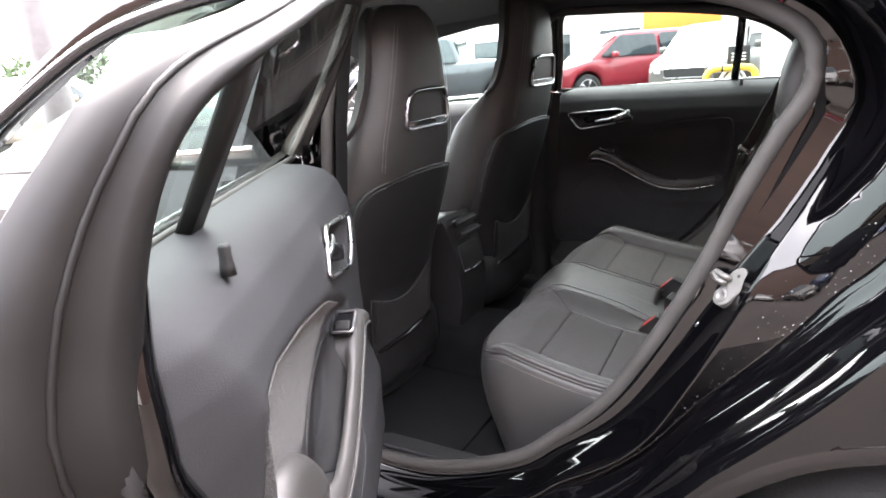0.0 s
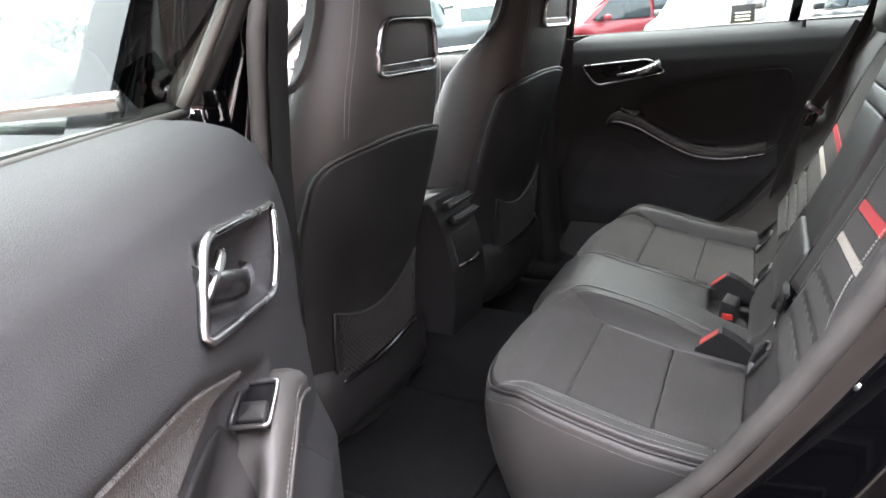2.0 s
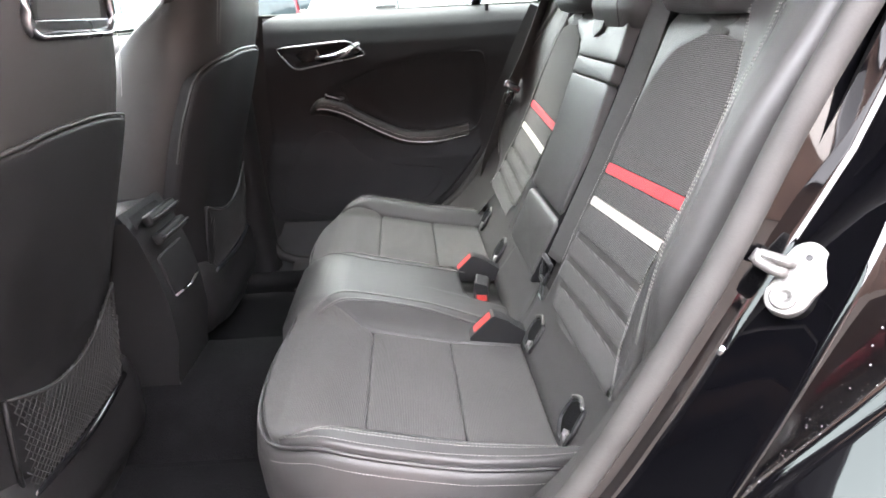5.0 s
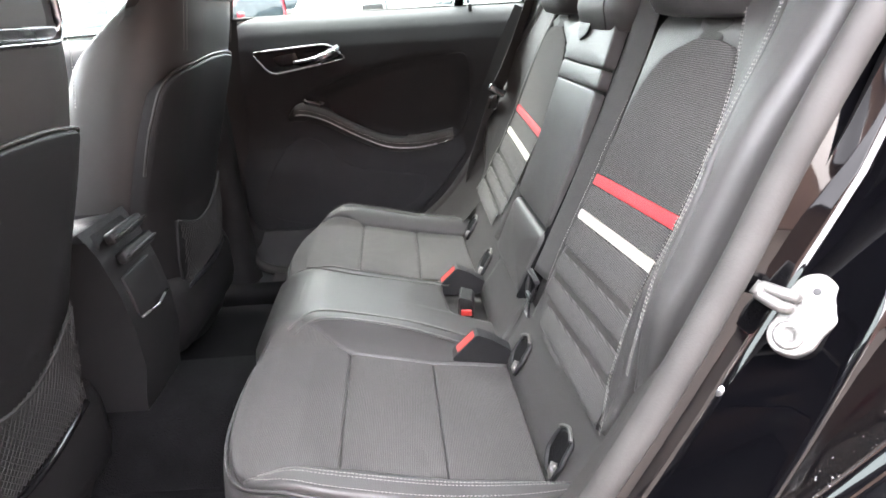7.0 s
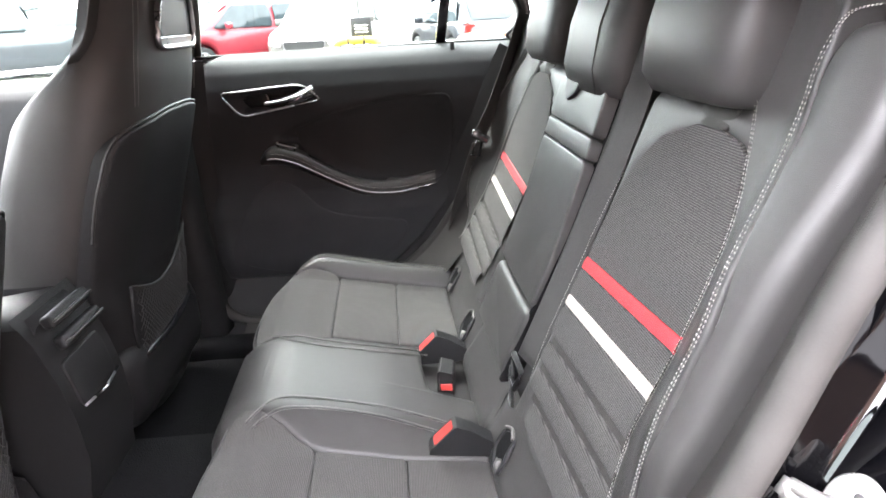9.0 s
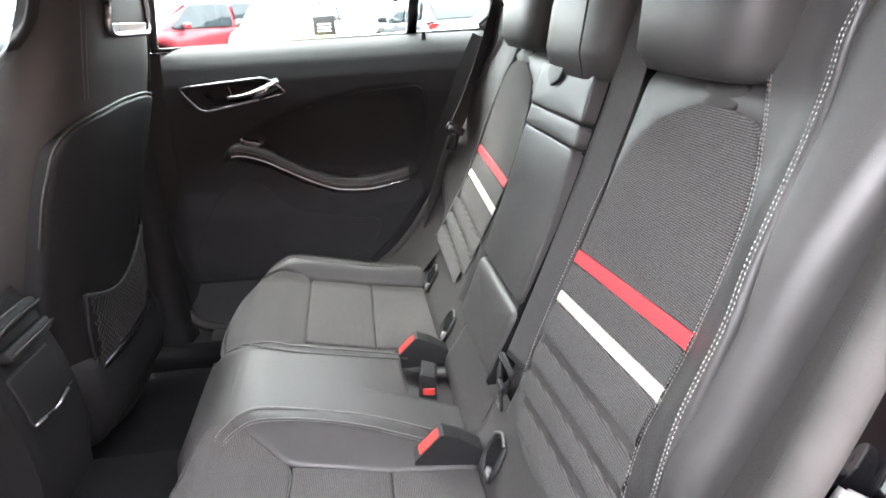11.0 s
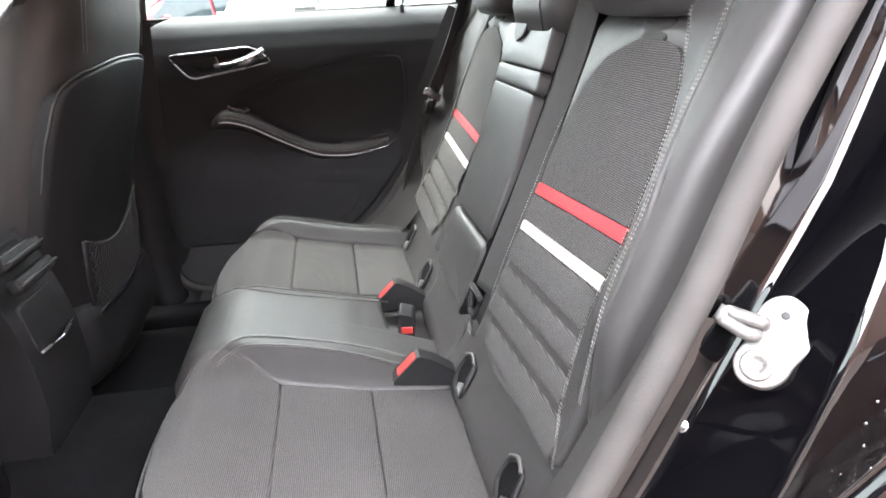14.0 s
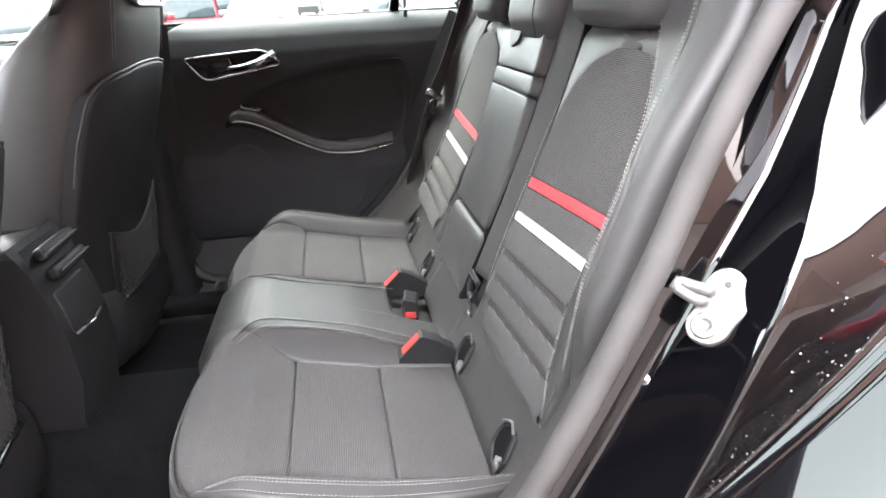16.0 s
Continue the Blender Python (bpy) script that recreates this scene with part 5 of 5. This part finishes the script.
def front_seat(s, at):
    seat = thing("front_seat", "black leather sports front seat with a net pocket on its back", "car seat", "front seats", at=at)

    def rear(a, b, h):
        x = interp(b, SZ, SX)
        w = interp(b, SZ, SW)
        return Vector((x - .055 * (abs(a) / w) ** 4 + h, a, b))
    rings = []
    zs = [.30 + 1.005 * k / 60 for k in range(61)]
    for z in zs:
        x, w, t = interp(z, SZ, SX), interp(z, SZ, SW), interp(z, SZ, ST)
        ring = []
        for k in range(48):
            a = 2 * math.pi * k / 48
            c, q = math.cos(a), math.sin(a)
            yy = w * math.copysign(abs(c) ** .55, c)
            if q > 0:
                xx = x - .055 * abs(yy / w) ** 4 - (1 - abs(q) ** .6) * t * .4
            else:
                bol = .07 * smooth_step(.5, .95, abs(yy) / w) * (1 - smooth_step(.9, 1.05, z))
                xx = x - t * (.4 + .6 * abs(q) ** .6) - bol * 1.0
            ring.append(Vector((xx, yy, z)))
        rings.append(ring)
    part("backrest", loft(rings, True, True), LEATHER, seat, "black leather backrest with fixed headrest")
    part("cushion", block(-.82, 0, .38, .52, .44, .20, .06), PLASTIC, seat)
    # hard shell on the back
    pl = [(-.20, .31), (.20, .31), (.214, .60), (.214, .80), (.192, .878), (.10, .902), (0, .907), (-.10, .902), (-.192, .878), (-.214, .80), (-.214, .60)]
    shell = part("back_shell", pad(spline([(a, b, 0) for a, b in pl], 110, True), lambda a, b, h: rear(a, b, h + .009), .007, .03, .004, 10), PLASTIC, seat, "black shell on the seat back")
    part("shell_piping", tube([rear(a, b, .004) for a, b in [(v.x, v.y) for v in spline([(-.218, .70, 0), (-.218, .80, 0), (-.196, .882, 0), (-.10, .906, 0), (0, .911, 0), (.10, .906, 0), (.196, .882, 0), (.218, .80, 0), (.218, .70, 0)], 60)]], .0028, 6), LEATHER, seat, "shiny leather piping")
    # dark pad standing in for the shaded headrest recess, with its chrome ring
    hole = [(-.085, 1.108), (.085, 1.108), (.105, 1.018), (-.105, 1.018)]
    part("headrest_ring", tube([rear(p.x, p.y, .004) for p in rounded(hole, .03, 60)], .0062, 8, True, .8), CHROME, seat, "satin chrome ring round the headrest opening")
    part("headrest_opening", pad(rounded([(a * .94, 1.063 + (b - 1.063) * .93) for a, b in hole], .028, 50), lambda a, b, h: rear(a, b, h + .0005), .001, .004, -.004), NETTING, seat, "dark pad standing in for the headrest's shaded recess")
    part("ring_lip", pad(rounded([(-.098, 1.037), (.098, 1.037), (.101, 1.022), (-.101, 1.022)], .006, 40), lambda a, b, h: rear(a, b, h + .003), .002, .006), CHROME, seat)
    # stitching up the sides
    for q in (-1, 1):
        for y0 in (.155, .163):
            part("stitching", stitches(spline([rear(q * y0, .925, .002), rear(q * (y0 - .002), 1.0, .002), rear(q * (y0 - .022), 1.08, .002), rear(q * (y0 - .045), 1.18, .002), rear(q * (y0 - .07), 1.26, .002)], 60)), THREAD, seat)
    # net pocket
    rod = [rear(-.145, .428, .018), rear(0, .436, .022), rear(.145, .444, .018)]
    part("pocket_rod", tube(spline(rod, 16), .0075, 8), GLOSSBLACK, seat, "plastic rod of the net pocket")
    part("pocket_edge", tube([rear(-.148, z, .016) for z in (.42, .50, .585)], .0035, 6), PLASTIC, seat)
    part("pocket_edge", tube([rear(.148, z, .016) for z in (.436, .53, .62)], .0035, 6), PLASTIC, seat)
    lines = []
    def brim(k):
        return .585 + .035 * k - .05 * math.sin(math.pi * k)
    for i in range(-13, 27):
        for way in (1, -1):
            pts = []
            for j in range(9):
                v = j / 8
                k = i / 26 * 1.0 + way * (v - .5) * .42 + .25
                if 0 <= k <= 1:
                    pts.append(rear(-.146 + .292 * k, .432 + .012 * k + (brim(k) - .432) * v, .017 + .008 * math.sin(math.pi * v)))
            if len(pts) > 1:
                lines.append(tube(pts, .0009, 4))
    part("net", join(*lines), NETTING, seat, "black elastic net")
    part("net_brim", tube([rear(-.146 + .292 * k, brim(k), .018) for k in np.linspace(0, 1, 20)], .0028, 6), NETTING, seat)
    return seat


front_seat(-1, (.005, -.305, .0))
front_seat(1, (.062, .348, .057))

console = thing("centre_console", "black centre console with rear air vents and storage tray", "console")
part("console_body", loft([[Vector((x, y * w, z)) for y, z in ((-.085, .30), (-.085, zt - .03), (-.06, zt), (.06, zt), (.085, zt - .03), (.085, .30))] for x, zt, w in ((-1.3, .62, 1), (-.9, .66, 1), (-.62, .70, 1), (-.545, .71, 1), (-.525, .69, .98))], False), PLASTIC, console)
part("rear_face", loft([[Vector((x, y, z)) for y in (-.086, -.06, 0, .06, .086)] for x, z in ((-.545, .715), (-.52, .67), (-.50, .60), (-.49, .54), (-.487, .46), (-.50, .40), (-.51, .28))], False), PLASTIC, console, "black plastic rear face")
for s in (-1, 1):
    part("side_panel", loft([[Vector((x, s * .0855, z)) for x in (-1.3, -.9, xr)] for xr, z in ((-.535, .70), (-.52, .67), (-.50, .60), (-.49, .54), (-.487, .46), (-.50, .40), (-.51, .28))], False), PLASTIC, console)
for k in range(2):
    part("vent", block(-.508 + .012 * k, 0, .695 - .035 * k, .02, .12, .022, .006, (0, -20, 0)), PLASTIC, console, "air vent")
    part("vent_slat", block(-.497 + .012 * k, 0, .698 - .035 * k, .012, .115, .004, .0015, (0, -25, 0)), LEATHER, console, "grey vent slat")
part("tray_lid", pad(rounded([(-.06, .545), (.06, .545), (.06, .625), (-.06, .625)], .01, 40), lambda a, b, h: Vector((interp(b, [.46, .54, .60, .67], [-.487, -.49, -.50, -.52]) + h + .004, a, b)), .003, .006), PLASTIC, console, "storage tray lid")
part("tray_trim", tube([(-.484, -.06, .548), (-.478, 0, .545), (-.484, .06, .548)], .0025, 8), CHROME, console, "silver trim line")

for s in (-1, 1):
    mat_ob = thing("floor_mat", "black carpet floor mat", "floor mat", "floor mats")
    part("mat", pad(rounded([(-.68, .19), (-.27, .19), (-.27, .56), (-.50, .58), (-.68, .56)], .04, 60), lambda a, b, h, s=s: Vector((a, s * b, .262 + h + .03 * smooth_step(-.55, -.68, a))), .005, .008), CARPET, mat_ob)


# ---- outside ----
ground = part("ground", ([Vector((x, y, z)) for y in (-400, -8, 8, 400) for x, z in ((-400, 0), (0, 0), (400, 0))], [(r * 3 + c, r * 3 + c + 1, r * 3 + c + 4, r * 3 + c + 3) for r in range(3) for c in range(2)]), TARMAC, None)
tagged(ground, "brown-grey damp tarmac of a car park", "ground", kind="structure")

BODY_COLOURS = {}


def coat(name, colour, metal=0.0):
    if name not in BODY_COLOURS:
        BODY_COLOURS[name] = material(name, colour, .35, metal=metal, coat=0.5, mottle=.05)
    return BODY_COLOURS[name]


DARKGLASS = material("dark_car_glass", (.03, .04, .045), .06, mottle=.2)
LAMP = material("lamp_lens", (.7, .7, .68), .1, mottle=.1)
TAIL = material("red_tail_lens", (.45, .02, .02), .15, mottle=.1)
GRILLE = material("black_grille", (.02, .02, .02), .4, grain=.6, grain_size=40)
PLATEMAT = material("number_plate", (.75, .74, .68), .5, mottle=.03)

SUV = dict(length=4.45, width=1.86, bottom=.28, belt=1.03, top=1.64, bonnet=.98, nose=.72, a=(.95, 1.75), c=(3.75, 4.30), wheel=.35)
PICKUP = dict(length=5.3, width=1.9, bottom=.42, belt=1.18, top=1.80, bonnet=1.12, nose=.85, a=(1.15, 1.85), c=(3.35, 3.55), wheel=.39)
HATCH = dict(length=4.2, width=1.78, bottom=.22, belt=.92, top=1.46, bonnet=.86, nose=.62, a=(.95, 1.75), c=(3.55, 4.05), wheel=.32)


def parked_car(shape, paint, label, at, turn, group="parked cars"):
    """A parked car whose nose points along -x before it is turned."""
    c = thing("parked_car", label, "car", group)
    L, W, k = shape["length"], shape["width"] / 2, shape
    wheels = (.85, L - .85)
    xs = np.linspace(0, L, 61)

    def top_line(x):
        return interp(x, [0, .12, .5, k["a"][0], L - .5, L - .1, L], [k["nose"], k["nose"] + .12, k["bonnet"] - .05, k["belt"], k["belt"] + .05, k["belt"] - .02, k["belt"] - .25])
    def low_line(x):
        z = k["bottom"] + .06 * (1 - smooth_step(0, .4, x)) + .06 * smooth_step(L - .4, L, x)
        for wx in wheels:
            d = abs(x - wx)
            r = k["wheel"] + .06
            if d < r:
                z = max(z, k["wheel"] + math.sqrt(r * r - d * d))
        return z
    rows = []
    for x in xs:
        e = min(x, L - x)
        w = W * (1 - .22 * (1 - smooth_step(0, .55, e)) ** 2)
        lo, hi = low_line(x), top_line(x)
        hi = max(hi, lo + .04)
        rows.append([Vector((x, w * a, lo + (hi - lo) * b)) for a, b in ((-.90, 0), (-.98, .10), (-1, .35), (-.99, .68), (-.96, .90), (-.90, 1.0), (-.5, 1.03), (0, 1.04), (.5, 1.03), (.90, 1.0), (.96, .90), (.99, .68), (1, .35), (.98, .10), (.90, 0))])
    part("body", loft(rows, False, False), paint, c)
    part("nose_panel", (rows[0], [tuple(range(15))]), paint, c)
    part("tail_panel", (rows[-1], [tuple(range(15))]), paint, c)
    a0, a1 = k["a"]
    c0, c1 = k["c"]
    cab, T, B = [], k["top"], k["belt"]
    for x, z, w in ((a0, B - .01, .90), (a0 + (a1 - a0) * .5, (B + T) / 2 + .02, .84), (a1, T - .03, .74), (a1 + .3, T, .72), (c0 - .4, T, .72), (c0, T - .05, .72), ((c0 + c1) / 2, (B + T) / 2, .80), (c1, B, .86)):
        h = z - B + .02
        cab.append([Vector((x, W * q, B - .02 + h * b)) for q, b in ((-.93, 0), (-(w + .93) / 2 - .01, .5), (-w, .93), (-w * .9, 1), (0, 1.02), (w * .9, 1), (w, .93), ((w + .93) / 2 + .01, .5), (.93, 0))])
    roof = part("cabin", loft(cab, False), paint, c)
    for q in (-1, 1):
        for x0, x1 in ((a1 - .35, (a1 + c0) / 2 - .05), ((a1 + c0) / 2 + .05, c0 - .02)):
            zt, zb = T - .09, B + .03
            lean0 = .38 if x0 < a1 else 0
            lean1 = -.15 if x1 > c0 - .1 else 0
            pts = [(x0 - lean0 * .6, zb), (x1 - lean1, zb), (x1 + lean1 * .3, zt), (x0 + lean0 * .9, zt)]
            geo = pad(rounded(pts, .05, 36), lambda a, b, h, q=q: Vector((a, q * (W * interp(b, [B, (B + T) / 2, T], [.945, .885, .765]) + h + .012), b)), .003, .02)
            part("side_window", geo, DARKGLASS, c, "dark side window")
    part("windscreen", loft([[Vector((x - .015, W * y, z)) for y in np.linspace(-.78, .78, 7)] for x, z in ((a0 + .08, B + .04), (a0 + (a1 - a0) * .5, (B + T) / 2 + .035), (a1 - .03, T - .035))], False), DARKGLASS, c, "windscreen")
    part("rear_screen", loft([[Vector((x + .02, W * y, z)) for y in np.linspace(-.7, .7, 7)] for x, z in ((c1 - .05, B + .05), ((c0 + c1) / 2 + .01, (B + T) / 2 + .02), (c0 + .04, T - .07))], False), DARKGLASS, c, "rear window")
    for wx in wheels:
        for q in (-1, 1):
            r = k["wheel"]
            wh = part("wheel", disc((wx, q * (W - .12), r), (0, q, 0), [(r * .66, -.05), (r * .68, .10), (r * .62, .105), (r * .58, .07), (r * .2, .06), (r * .18, .09), (.02, .095)], 24), CHROME, c, "alloy wheel")
            part("tyre", disc((wx, q * (W - .12), r), (0, q, 0), [(r * .66, -.1), (r * .95, -.1), (r, -.07), (r, .07), (r * .95, .11), (r * .68, .10)], 24), TYRE, wh)
            for j in range(5):
                a = 2 * math.pi * j / 5
                part("spoke", strap([(wx + r * .12 * math.cos(a), q * (W - .03), r + r * .12 * math.sin(a)), (wx + r * .62 * math.cos(a), q * (W - .02), r + r * .62 * math.sin(a))], .05, .02, (-math.sin(a), 0, math.cos(a))), CHROME, wh)
    for q in (-1, 1):
        part("headlamp", pad(spline([(-.10, -.05, 0), (.16, -.02, 0), (.18, .06, 0), (-.06, .06, 0)], 30, True), lambda a, b, h, q=q: Vector((-.012 - h + 1.6 * max(0, W * .66 + a - .60) ** 1.5, q * (W * .66 + a), k["nose"] - .02 + b)), .01, .05), LAMP, c, "clear headlamp")
        part("tail_lamp", pad(rounded([(-.10, -.09), (.10, -.09), (.10, .09), (-.10, .09)], .03, 30), lambda a, b, h, q=q: Vector((L - .08 + h - .06 * max(0, a), q * (W * .78 + a), k["belt"] - .12 + b)), .01, .06), TAIL, c, "red tail lamp")
        part("mirror", block(a0 + .55, q * (W + .10), B + .08, .12, .20, .14, .04), paint, c)
    part("grille", pad(rounded([(-.40, -.10), (.40, -.10), (.44, .07), (-.44, .07)], .05, 40), lambda a, b, h: Vector((-.014 - h + .02 * a * a, a, k["nose"] - .06 + b)), .008, .04), GRILLE, c, "black mesh grille")
    part("grille_frame", tube([Vector((-.018 + .02 * p.x * p.x, p.x, k["nose"] - .06 + p.y)) for p in rounded([(-.41, -.11), (.41, -.11), (.45, .08), (-.45, .08)], .05, 40)], .012, 6, True), CHROME, c)
    part("lower_grille", pad(rounded([(-.6, -.06), (.6, -.06), (.55, .06), (-.55, .06)], .03, 40), lambda a, b, h: Vector((-.012 - h + .02 * a * a, a, k["bottom"] + .14 + b)), .008, .04), GRILLE, c)
    part("number_plate", block(-.012, 0, k["nose"] - .27, .012, .52, .11, .004), PLATEMAT, c, "pale number plate")
    c.matrix_world = pose(*at, 0, 0, turn)
    return c


RED = coat("red_car_paint", (.26, .018, .030))
SILVER = coat("silver_car_paint", (.13, .125, .115), .2)
GREY = coat("grey_car_paint", (.03, .033, .04), .2)
WHITE = coat("white_car_paint", (.40, .40, .39))
BLUE = coat("blue_car_paint", (.05, .08, .16), .2)
ORANGE = coat("bronze_car_paint", (.30, .09, .03), .2)
SAND = coat("sand_car_paint", (.25, .22, .17), .2)

parked_car(PICKUP, GREY, "dark grey double-cab pickup parked across the lot", (-9.9, 10.6, 0), 17)
parked_car(SUV, RED, "red family SUV parked beside the silver one", (-5.6, 13.9, 0), 42)
parked_car(SUV, SILVER, "silver SUV with a mesh grille parked nose forward", (-1.95, 12.5, 0), 79)
parked_car(HATCH, WHITE, "white hatchback parked in the second row", (-4.6, 22.5, 0), 40)
parked_car(HATCH, GREY, "dark hatchback parked beside the silver SUV", (1.0, 16.3, 0), -75)
parked_car(HATCH, ORANGE, "bronze hatchback parked behind the barrier", (.95, 9.95, 0), 3)
# cars ahead, seen through the front windows
parked_car(HATCH, WHITE, "white saloon parked ahead of the car", (-9.6, 5.6, 0), 105)
parked_car(SUV, SAND, "sand-coloured SUV parked ahead of the car", (-13.4, 8.4, 0), 231)
for i, (paint, kind, what) in enumerate(((WHITE, HATCH, "white hatchback"), (SILVER, HATCH, "silver hatchback"), (GREY, SUV, "dark grey SUV"), (WHITE, SUV, "white SUV"), (SILVER, HATCH, "silver hatchback"), (WHITE, HATCH, "white hatchback"))):
    parked_car(kind, paint, what + " parked in the far row", (-27.5 + 2.3 * i, 10 + 2.9 * i, 0), 130)
for i, (paint, kind, what) in enumerate(((SILVER, HATCH, "silver hatchback"), (SAND, SUV, "sand-coloured SUV"), (WHITE, HATCH, "white hatchback"), (BLUE, HATCH, "dark blue hatchback"), (SILVER, SUV, "silver SUV"), (WHITE, SUV, "white SUV"), (RED, HATCH, "red hatchback"))):
    parked_car(kind, paint, what + " parked in the row beside the car", (-13.5 + 2.7 * i, -11.5, 0), -90)

YELLOW = material("yellow_barrier_paint", (.75, .52, .06), .45, mottle=.15, mottle_size=12)
SIGNWHITE = material("white_sign_face", (.8, .8, .8), .5, mottle=.04)
SIGNBLACK = material("black_sign_face", (.02, .02, .022), .5, mottle=.15)
SIGNORANGE = material("orange_sign_face", (.75, .24, .03), .5, mottle=.05)
BUILDING = material("pale_cladding", (.62, .60, .57), .6, mottle=.08, mottle_size=.5)
POSTGREY = material("dark_post_paint", (.07, .065, .065), .5, mottle=.2, mottle_size=8)

hoop = thing("hoop_barrier", "yellow bent-tube hoop barrier standing on the tarmac", "barrier")
part("tube", tube(spline([(-.84, 7.5, 0), (-.84, 7.5, .3), (-.84, 7.5, .66), (-.815, 7.5, .80), (-.72, 7.5, .85), (-.54, 7.5, .85), (-.36, 7.5, .85), (-.27, 7.5, .80), (-.245, 7.5, .66), (-.245, 7.5, .3), (-.245, 7.5, 0)], 60), .045, 12), YELLOW, hoop)
for x in (-.84, -.245):
    part("foot_plate", block(x, 7.5, .008, .2, .2, .016, .004), YELLOW, hoop)
for x in (-.64, -.44):
    part("clamp", disc((x - .012, 7.5, .85), (1, 0, 0), [(.047, 0), (.049, .002), (.049, .022), (.047, .024)], 16), TYRE, hoop, "dark worn clamp")
post = thing("charging_post", "dark post with white ring emblem and black notice", "charging post")
part("body", block(-.53, 7.75, .50, .52, .16, .62, .03), SIGNBLACK, post)
part("foot", block(-.53, 7.75, .11, .40, .14, .22, .02), POSTGREY, post)
part("ring_emblem", tube([Vector((-.53 + .14 * math.cos(a), 7.665, .69 + .14 * math.sin(a))) for a in (2 * math.pi * k / 36 for k in range(36))], .034, 8, True, .5), SIGNWHITE, post, "white ring emblem")
part("emblem_disc", disc((-.53, 7.672, .69), (0, -1, 0), [(.11, 0), (.10, .006), (.02, .008)], 24), SIGNWHITE, post)
part("mast", block(-.47, 7.75, .95, .05, .05, .30, .008), POSTGREY, post)
notice = part("notice", block(-.475, 7.70, 1.0, .27, .02, .24, .006), SIGNBLACK, post, "black notice")
for z in (.945, .985, 1.025):
    part("bar", block(-.475, 7.687, z, .17, .006, .018, .002), SIGNWHITE, notice, "white bar")
board = thing("notice_board", "white upright board standing beside the barrier", "sign board")
part("panel", block(-.05, 7.75, 1.05, .34, .03, .86, .01), SIGNWHITE, board)
for x in (-.19, .09):
    part("leg", tube([(x, 7.78, 0), (x, 7.78, 1.4)], .02, 8), POSTGREY, board)

lamp = thing("street_lamp", "dark grey lamp post ahead of the car", "street lamp")
part("pole", tube([(-5.24, 1.51, 0), (-5.24, 1.51, 1.0), (-5.24, 1.51, 6.0)], [.13, .125, .07], 16), POSTGREY, lamp)
part("arm", tube([(-5.24, 1.51, 5.95), (-5.24, 1.0, 6.1), (-5.24, .4, 6.12)], .04, 8), POSTGREY, lamp)
part("lantern", block(-5.24, .25, 6.1, .22, .5, .1, .03), SIGNWHITE, lamp, "pale lantern head")

hall = thing("sales_hall", "pale low sales building across the car park", "building")
part("wall", block(-6, 46, 2.6, 44, 8, 5.2, .05), BUILDING, hall)
part("roof", block(-6, 46, 5.35, 44.8, 8.8, .3, .05), POSTGREY, hall, "dark roof edge")
for i in range(9):
    win = part("window", block(-25 + 4.7 * i, 41.97, 1.6, 2.6, .12, 2.0, .02), DARKGLASS, hall, "dark shop window")
    part("frame", block(-25 + 4.7 * i, 41.93, 2.64, 2.8, .14, .08, .01), SIGNWHITE, win)
BRICK = material("brown_brickwork", (.10, .062, .048), .8, grain=.6, grain_size=14, mottle=.3, mottle_size=1.5)
# unseen block, added to hold sky light off the near door
shop = thing("workshop_building", "unseen brown brick block added to cut sky light and darken reflections", "building")
part("wall", block(12.5, -4, 3.4, 11, 20, 6.8, .05), BRICK, shop)
part("roof", block(12.5, -4, 6.95, 11.6, 20.6, .3, .05), POSTGREY, shop, "dark roof edge")
# second added block: gives the jamb and side panel something dark to reflect
part("wing_wall", block(3, -28, 5.0, 60, 8, 10.0, .05), BRICK, shop)
part("wing_roof", block(3, -28, 10.15, 60.6, 8.6, .3, .05), POSTGREY, shop, "dark roof edge")
part("shutter", block(6.96, -6, 1.9, .1, 4.2, 3.8, .02), BUILDING, shop, "pale panel on the added block")
sign = thing("orange_sign", "orange sign panel on two posts before the sales building", "sign")
part("panel", block(-6.4, 38, 2.7, 4.2, .12, 1.5, .03), SIGNORANGE, sign)
for x in (-8.2, -4.6):
    part("leg", tube([(x, 38.1, 0), (x, 38.1, 3.2)], .06, 8), POSTGREY, sign)

# far trees in front
LEAVES = material("far_foliage", (.05, .08, .035), .8, mottle=.4, mottle_size=.4)
grow = random.Random(11)
verts, faces = [], []
for i in range(70):
    cx, cy = -110 + 1.25 * i + grow.uniform(-2, 2), 25 + 1.15 * i + grow.uniform(-5, 5)
    tall = grow.uniform(4.5, 7.5)
    for j in range(90):
        a, r, z = grow.uniform(0, 6.283), grow.uniform(.2, 1) * grow.uniform(1.4, 2.6), grow.uniform(.1, 1) * tall
        r *= 1.2 - .7 * (z / tall) ** 2
        p = Vector((cx + r * math.cos(a), cy + r * math.sin(a), z))
        u = Vector((grow.uniform(-1, 1), grow.uniform(-1, 1), grow.uniform(-1, 1))).normalized() * grow.uniform(.3, .6)
        w = u.cross(Vector((grow.uniform(-1, 1), grow.uniform(-1, 1), grow.uniform(-1, 1)))).normalized() * grow.uniform(.25, .5)
        k = len(verts)
        verts += [p - u, p + w, p + u, p - w * .8]
        faces.append((k, k + 1, k + 2, k + 3))
wood = part("tree_line", (verts, faces), LEAVES, None)
tagged(wood, "far line of dark green trees beyond the car park", "trees", kind="stuff")
